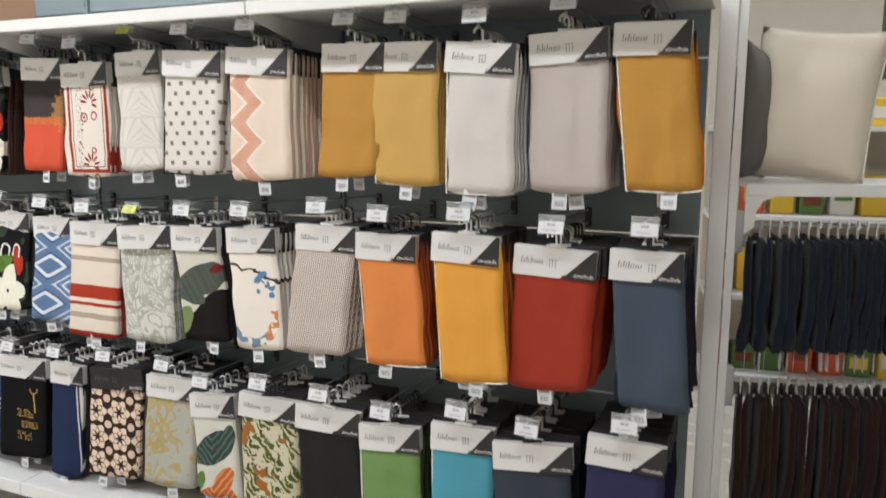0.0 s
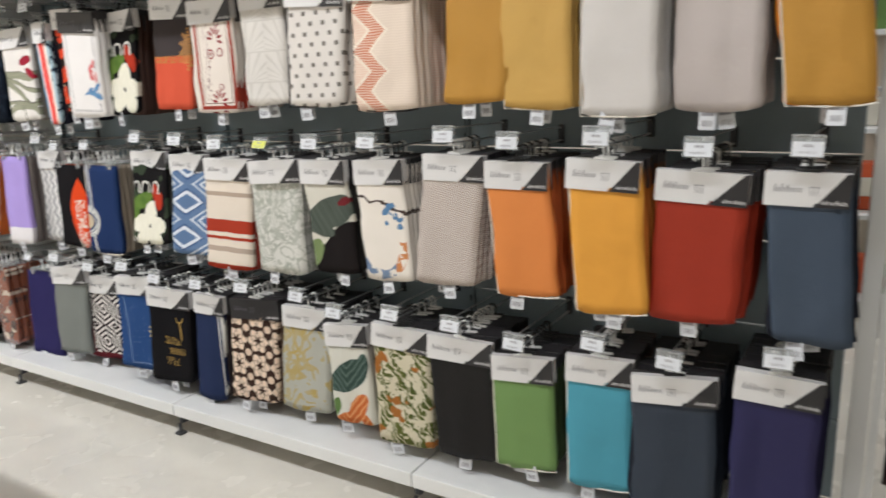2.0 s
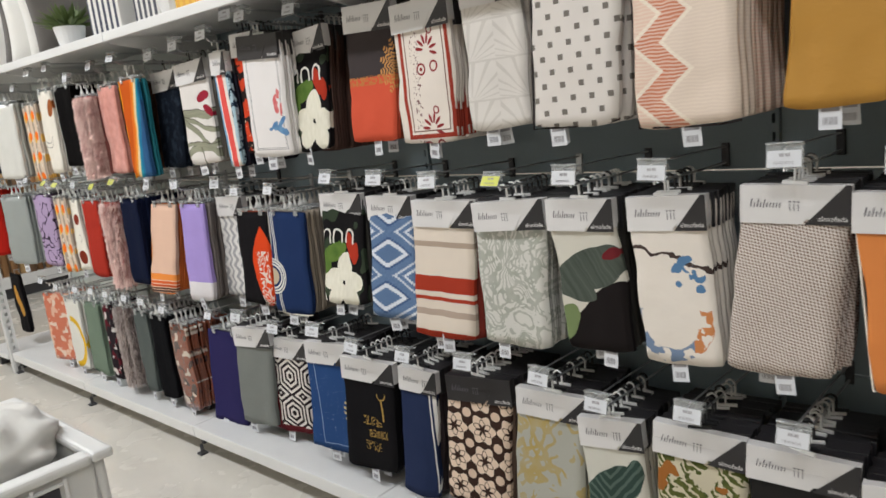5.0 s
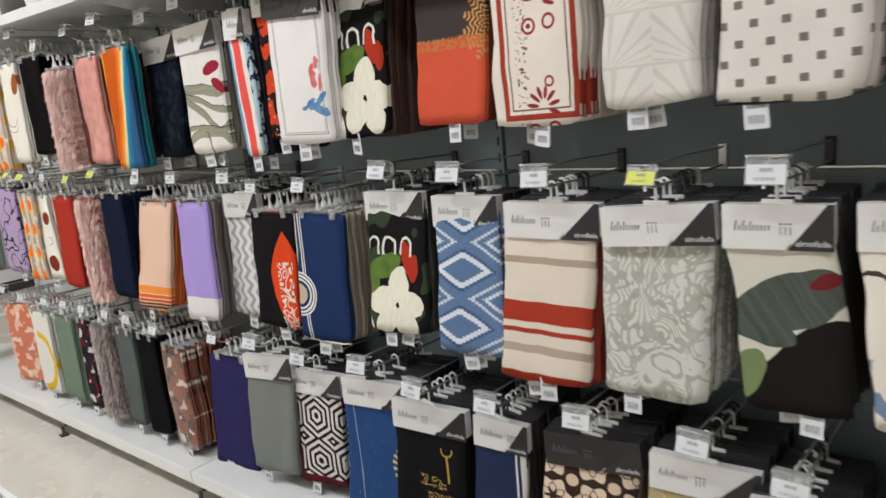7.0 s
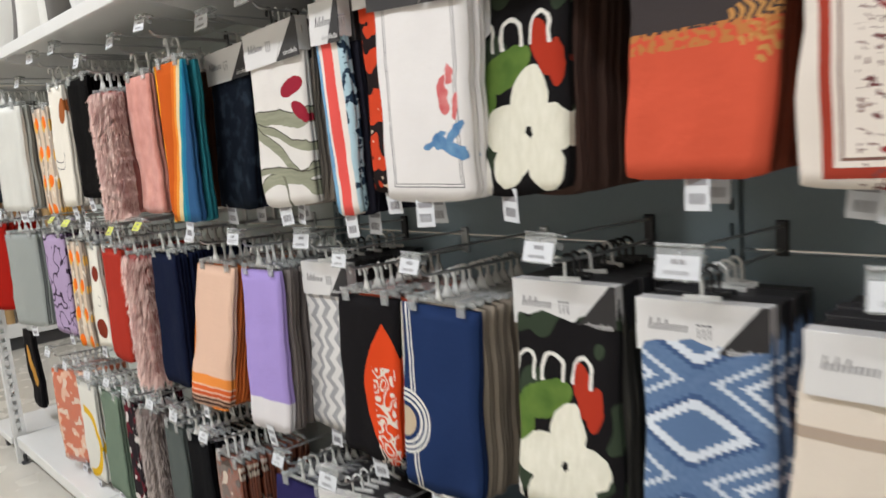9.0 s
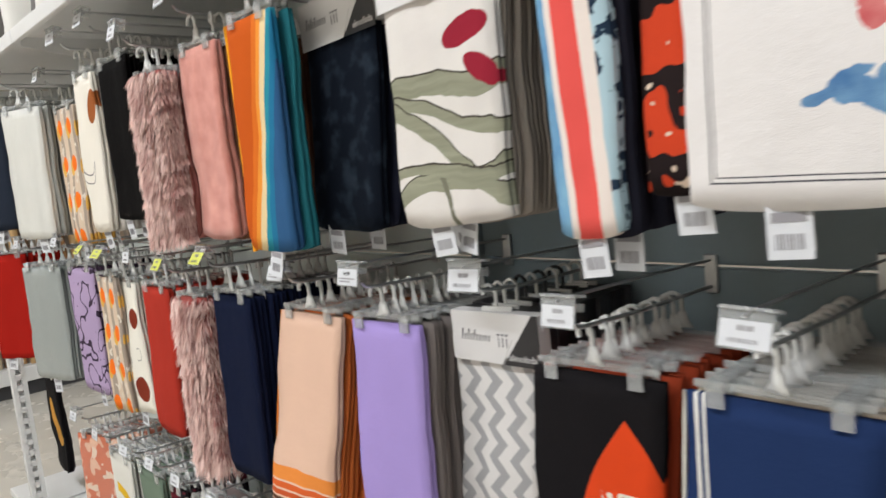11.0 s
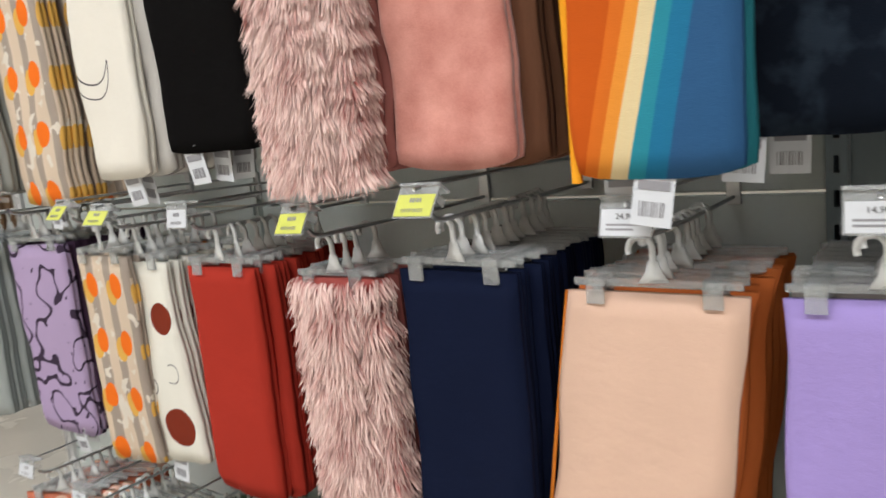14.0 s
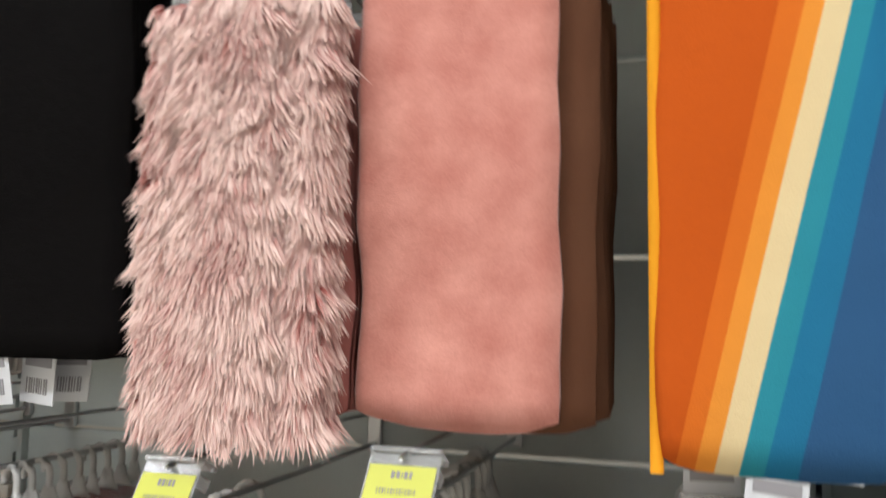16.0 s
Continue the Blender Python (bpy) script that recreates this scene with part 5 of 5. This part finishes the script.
def cushion(name, m, w, h, d, material, label, category, group="", seed=1, seam=None):
    """A stuffed cushion standing on its edge: full middle, thin drawn-out corners."""
    t = thing(name, m, label, category, group)
    bm = bmesh.new()
    n = 16
    faces = []
    for side in (-1, 1):
        grid = []
        for i in range(n + 1):
            r = []
            for j in range(n + 1):
                u, v = i / n * 2 - 1, j / n * 2 - 1
                puff = (max(0.0, 1 - u ** 2) ** 0.55) * (max(0.0, 1 - v ** 2) ** 0.55)
                pull = 1 - 0.06 * (1 - abs(u) ** 2) * abs(v) - 0.0
                pullx = 1 - 0.06 * (1 - abs(v) ** 2) * abs(u)
                wr = 0.012 * noise.noise(Vector((u * 2 + seed, v * 2, side)))
                r.append(bm.verts.new((u * w / 2 * pullx, side * (d / 2 * puff + 0.002) + wr * puff, h / 2 + v * h / 2 * pull)))
            grid.append(r)
        for i in range(n):
            for j in range(n):
                bm.faces.new((grid[i][j], grid[i + 1][j], grid[i + 1][j + 1], grid[i][j + 1]))
    bmesh.ops.remove_doubles(bm, verts=bm.verts[:], dist=0.0045)
    bmesh.ops.recalc_face_normals(bm, faces=bm.faces[:])
    part("cover", bm, material, t, smooth=True)
    if seam:
        bm = bmesh.new()
        k = 0.94
        tube(bm, [(-w / 2, 0, 0.004), (-w / 2 * k, 0, h / 2), (-w / 2, 0, h - 0.004), (0, 0, h * 0.97), (w / 2, 0, h - 0.004), (w / 2 * k, 0, h / 2), (w / 2, 0, 0.004), (0, 0, 0.012), (-w / 2, 0, 0.004)], 0.004)
        part("piping", bm, seam, t, "pale piping", True)
    return t


IVORY = G("ivory_cotton", 0.9, 0.2).done(sc(228, 219, 202), 0.06, 600)
GREY_CLOTH = G("grey_cotton", 0.9, 0.2).done(sc(96, 92, 88), 0.1, 600)
OFF_WHITE = G("off_white_cloth", 0.9, 0.2).done(sc(220, 218, 212), 0.06, 500)
for i in range(7):
    cushion("cushion", pose(-5.0 + i * 0.19, 0.12 + 0.03 * (i % 2), TOP + 0.027, 0, random.uniform(-4, 4), 78 + random.uniform(-8, 8)), 0.4, 0.36, 0.15, OFF_WHITE if i % 3 else GREY_CLOTH,
            "off-white cushion standing on the top shelf" if i % 3 else "grey cushion standing on the top shelf", "cushion", "goods on the top shelf", i)
striped_box(-3.15, 0.1, 0.3, 0.3, 0.26, sc(218, 216, 210), sc(50, 54, 74), "white box with dark blue stripes")
striped_box(-2.8, 0.12, 0.26, 0.28, 0.22, sc(60, 62, 74), sc(214, 212, 206), "dark blue box with white stripes")
striped_box(-2.28, 0.05, 0.34, 0.3, 0.24, sc(222, 178, 64), sc(214, 160, 60), "yellow box on the top shelf")
striped_box(-1.9, 0.05, 0.34, 0.3, 0.2, sc(222, 190, 160), sc(214, 170, 140), "peach box on the top shelf")


def potted_plant(x, y):
    t = thing("potted_plant", pose(x, y, TOP + 0.027), "small green artificial plant in a white pot", "plant", "goods on the top shelf")
    bm = bmesh.new()
    bmesh.ops.create_cone(bm, cap_ends=True, segments=20, radius1=0.055, radius2=0.075, depth=0.11, matrix=Matrix.Translation((0, 0, 0.055)))
    part("pot", bm, WHITE_STEEL, t, smooth=False)
    rnd = random.Random(4)
    vs, fs = [], []
    for _ in range(150):
        a, e, L = rnd.uniform(0, 6.28), rnd.uniform(0.3, 1.4), rnd.uniform(0.07, 0.16)
        dr = Vector((math.cos(a) * math.cos(e), math.sin(a) * math.cos(e), math.sin(e)))
        sd = dr.cross(Vector((0, 0, 1))).normalized() * rnd.uniform(0.008, 0.015)
        p = Vector((0.03 * math.cos(a), 0.03 * math.sin(a), 0.1))
        i = len(vs)
        vs += [p, p + dr * L * 0.5 + sd, p + dr * L - Vector((0, 0, 0.02)), p + dr * L * 0.5 - sd]
        fs.append((i, i + 1, i + 2, i + 3))
    me = bpy.data.meshes.new("leaves")
    me.from_pydata(vs, [], fs)
    me.materials.append(plain("leaf_green", sc(86, 104, 52), 0.6, vary=0.2))
    share("leaves", me, t)


potted_plant(-3.6, -0.02)
potted_plant(-2.57, -0.02)

# ---- the bay beyond the white post ----
post = thing("end_post", pose(1.016, 0.40, 0), "white steel end post of the shelving", "post")
part("post", boxes((-0.032, 0.022, -0.03, 0.03, 0, 2.6), bevel=0.004), WHITE_STEEL, post)
bm = boxes((0.026, 0.05, -0.02, -0.012, 0, 2.6), (0.026, 0.05, 0.012, 0.02, 0, 2.6), (0.0265, 0.032, -0.0119, 0.0119, 0, 2.6))
for q in range(50):
    box(bm, 0.0325, 0.05, -0.0118, 0.0118, 0.03 + q * 0.05, 0.055 + q * 0.05)
part("slotted_strip", bm, WHITE_STEEL, post)
SIDE = pose(1.09, 0.42, 0, 0, 0, 20)


def side_shelf(z, depth):
    t = thing("wire_shelf", SIDE @ pose(0, 0, z), "white steel shelf on curved brackets", "shelf", "shelves beyond the post")
    part("shelf_board", boxes((0, 1.15, 0.0, depth, -0.012, 0.0), (0, 1.15, -0.012, 0.001, -0.04, 0.0), bevel=0.003), WHITE_STEEL, t)
    bm = bmesh.new()
    plate(bm, [(-0.004, -0.002), (0.09, -0.041), (0.05, -0.055), (0.03, -0.09), (0.026, -0.14), (-0.004, -0.16)], -0.01, -0.004)
    part("bracket", bm, WHITE_STEEL, t)


side_shelf(1.475, 0.42)
cushion("cushion", SIDE @ pose(0.2, 0.12, 1.478, -8, 6, -24), 0.38, 0.5, 0.24, IVORY, "ivory cotton cushion standing on a white shelf", "cushion", "cushions beyond the post", 3, WHITE_PIPE)
cushion("cushion", SIDE @ pose(0.07, 0.17, 1.478, 0, 2, 58), 0.4, 0.44, 0.12, GREY_CLOTH, "dark grey cushion with pale piping", "cushion", "cushions beyond the post", 5, WHITE_PIPE)


def hanging_rack(z, depth, colour, label):
    t = thing("hanging_rail", SIDE @ pose(0, 0.1, z), "white wire hanging rail between brackets", "hanging rail", "rails beyond the post")
    bm = bmesh.new()
    tube(bm, [(0.02, 0, 0), (0.5, 0, 0), (1.1, 0, 0)], 0.008)
    tube(bm, [(0.02, 0.0, -0.055), (0.5, 0.0, -0.055), (1.1, 0.0, -0.055)], 0.005)
    tube(bm, [(0.02, 0.0, -0.055), (0.018, 0, -0.03), (0.02, 0.0, 0.0)], 0.005)
    part("rail", bm, WHITE_STEEL, t)
    part("bracket", boxes((-0.03, 0.03, -0.02, 0.02, -0.09, 0.05), bevel=0.008), WHITE_STEEL, t)
    cloth = G("dark_hanging_cloth", 0.9, 0.1).done(colour, 0.2, 500)
    shapes = [mesh_of("cloth", fold_mesh(0.27, depth, 0.026, 200 + k, 0.05, 0.012), cloth, True) for k in range(3)]
    for k in range(18):
        g = thing("hanging_garment", SIDE @ pose(0.05 + k * 0.031, 0.08, z - 0.04, 0, random.uniform(-2, 2), 72 + random.uniform(-8, 8)), label, "garment", "garments beyond the post")
        share("cloth", shapes[k % 3], g)
        share("hanger_hook", STEM, g)
        share("paper_tag", TAG, g, m=pose(-0.1, -0.01, -depth - 0.02, 0, random.uniform(-20, 20), 0))


hanging_rack(1.33, 0.36, sc(28, 35, 44), "dark navy folded garment on a hanger")
hanging_rack(0.8, 0.5, sc(42, 26, 24), "dark brown folded garment on a hanger")

# goods seen behind the open bay
far_shelf = thing("goods_shelf", pose(2.4, 3.2, 0, 0, 0, 8), "far white shelf with colourful small goods", "shelving")
part("back_board", boxes((-1.6, 1.6, 0.252, 0.3, 0, 2.2)), WALL_PAINT, far_shelf)
for zz in (0.1, 0.62, 1.12, 1.66):
    part("shelf_board", boxes((-1.6, 1.6, -0.2, 0.25, zz, zz + 0.03), bevel=0.004), WHITE_STEEL, far_shelf)
rnd = random.Random(9)
PACKS = [plain("packet", c, 0.5) for c in (sc(226, 186, 60), sc(206, 90, 50), sc(220, 214, 200), sc(120, 60, 40), sc(90, 120, 60))]
for zz in (0.13, 0.65, 1.15, 1.69):
    for k in range(18):
        p = thing("packet", pose(2.4, 3.2, 0, 0, 0, 8) @ pose(-1.5 + k * 0.172, 0.02, zz, 0, 0, rnd.uniform(-5, 5)), "small colourful packet on the far shelf", "packet", "packets on the far shelf")
        hh = rnd.uniform(0.16, 0.34)
        part("pack", boxes((-0.07, 0.07, -0.07, 0.07, 0, hh), bevel=0.01), PACKS[rnd.randrange(5)], p)
        part("pack_label", boxes((-0.05, 0.05, -0.073, -0.0705, hh * 0.3, hh * 0.7)), PACKS[rnd.randrange(5)], p)
sign = thing("green_sign", pose(1.75, 1.5, 1.86), "green shop sign on a stand", "sign")
part("board", boxes((-0.2, 0.2, -0.01, 0.01, 0, 0.5), bevel=0.004), plain("green_board", sc(72, 104, 58), 0.5), sign)
part("stand", boxes((-0.02, 0.02, 0.011, 0.03, -1.86, 0.2)), DARK_STEEL, sign)
part("stand_foot", boxes((-0.2, 0.2, -0.12, 0.16, -1.86, -1.84), bevel=0.004), DARK_STEEL, sign)

# ---- the white bin in the aisle ----
bin_ob = thing("display_bin", pose(-2.08, -1.32, 0), "white bin with wire basket filled with plush blankets", "bin")
part("shell", boxes((-0.34, 0.36, -0.3, -0.27, 0.06, 0.73), (-0.34, 0.36, 0.32, 0.35, 0.06, 0.73), (-0.34, -0.31, -0.27, 0.32, 0.06, 0.73), (0.33, 0.36, -0.27, 0.32, 0.06, 0.73), (-0.3, 0.32, -0.26, 0.31, 0.06, 0.09), bevel=0.012), WHITE_PLASTIC, bin_ob)
part("rim", boxes((-0.36, 0.38, -0.32, -0.26, 0.73, 0.76), (-0.36, 0.38, 0.31, 0.37, 0.73, 0.76), (-0.36, -0.3, -0.26, 0.31, 0.73, 0.76), (0.32, 0.38, -0.26, 0.31, 0.73, 0.76), bevel=0.01), WHITE_PLASTIC, bin_ob)
for k in range(5):
    zc = 0.41 + k * 0.075
    part("wire", tube(bmesh.new(), [(0.372, -0.27, zc), (0.372, 0.0, zc), (0.372, 0.24, zc)], 0.005), WHITE_STEEL, bin_ob)
for k in range(7):
    yc = -0.265 + k * 0.083
    part("wire", tube(bmesh.new(), [(0.378, yc, 0.4), (0.378, yc, 0.55), (0.378, yc, 0.725)], 0.005), WHITE_STEEL, bin_ob)
part("dark_panel", boxes((0.361, 0.366, -0.26, 0.22, 0.42, 0.7), bevel=0.001), plain("dark_packets", sc(56, 54, 60), 0.5, vary=0.3, grain=40), bin_ob)
for lx, ly in ((-0.28, -0.24), (0.3, -0.24), (-0.28, 0.29), (0.3, 0.29)):
    bm = bmesh.new()
    bmesh.ops.create_cone(bm, cap_ends=True, segments=14, radius1=0.03, radius2=0.03, depth=0.025, matrix=pose(lx, ly, 0.03, 90, 0, 0))
    part("wheel", bm, RUBBER, bin_ob)
for k, (bx, by, bz, sx) in enumerate(((-0.1, 0.05, 0.63, 0.26), (0.1, -0.1, 0.64, 0.22), (0.05, 0.15, 0.66, 0.2))):
    bl = thing("blanket", pose(-2.08 + bx, -1.32 + by, bz), "white fluffy folded blanket in the bin", "blanket", "blankets in the bin")
    bm = bmesh.new()
    bmesh.ops.create_icosphere(bm, subdivisions=4, radius=1.0)
    for v in bm.verts:
        n1 = noise.noise(v.co * 2.2 + Vector((k * 5, 0, 0)))
        v.co = Vector((v.co.x * sx, v.co.y * 0.18, 0.1 + v.co.z * 0.11)) * (1 + 0.22 * n1)
    part("folded_cloth", bm, OFF_WHITE, bl, smooth=True)

# ---- the far aisle to the west ----
rack = thing("roll_rack", pose(-8.6, 1.0, 0, 0, 0, 90), "far rack with upright beige and brown rolls", "rack")
part("back_board", boxes((-1.6, 1.6, 0.3, 0.35, 0, 2.4)), WALL_PAINT, rack)
part("shelf_board", boxes((-1.6, 1.6, -0.25, 0.3, 0.12, 0.2), bevel=0.004), WHITE_STEEL, rack)
part("front_rail", boxes((-1.6, 1.6, -0.272, -0.252, 0.12, 0.24), bevel=0.004), WHITE_STEEL, rack)
part("plinth", boxes((-1.6, 1.6, -0.2, 0.3, 0.0, 0.1)), DARK_STEEL, rack)
ROLLS = [plain("roll_paper", c, 0.7) for c in (sc(196, 160, 110), sc(150, 110, 70), sc(220, 204, 176), sc(120, 92, 66))]
for k in range(34):
    rl = thing("paper_roll", pose(-8.6, 1.0, 0, 0, 0, 90) @ pose(-1.5 + k * 0.09, 0.05 + rnd.uniform(-0.05, 0.05), 0.2, rnd.uniform(-2, 2), rnd.uniform(-2, 2), 0), "upright roll in the far rack", "roll", "rolls in the rack")
    bm = bmesh.new()
    bmesh.ops.create_cone(bm, cap_ends=True, segments=14, radius1=0.038, radius2=0.038, depth=1.5, matrix=Matrix.Translation((0, 0, 0.75)))
    bmesh.ops.bevel(bm, geom=[e for e in bm.edges if abs(e.verts[0].co.z - e.verts[1].co.z) < 0.01], offset=0.004, segments=1, affect="EDGES")
    part("roll", bm, ROLLS[rnd.randrange(4)], rl, smooth=True)


# ---- the deeper covers on the hooks, joined ----
def joined(items, name, label, category):
    vs, fs, idx, mats, smooth = [], [], [], [], []
    for me, m in items:
        o = len(vs)
        vs += [tuple(m @ v.co) for v in me.vertices]
        if me.materials[0] not in mats:
            mats.append(me.materials[0])
        k = mats.index(me.materials[0])
        for p in me.polygons:
            fs.append(tuple(o + i for i in p.vertices))
            idx.append(k)
            smooth.append(p.use_smooth)
    out = bpy.data.meshes.new(name)
    out.from_pydata(vs, [], fs)
    for mt in mats:
        out.materials.append(mt)
    out.polygons.foreach_set("material_index", idx)
    out.polygons.foreach_set("use_smooth", smooth)
    return tagged(new(name, out), label, category, kind="stuff")


joined(REST, "cushion_cover_rest", "deeper folded cushion covers behind the first ones", "cushion cover")
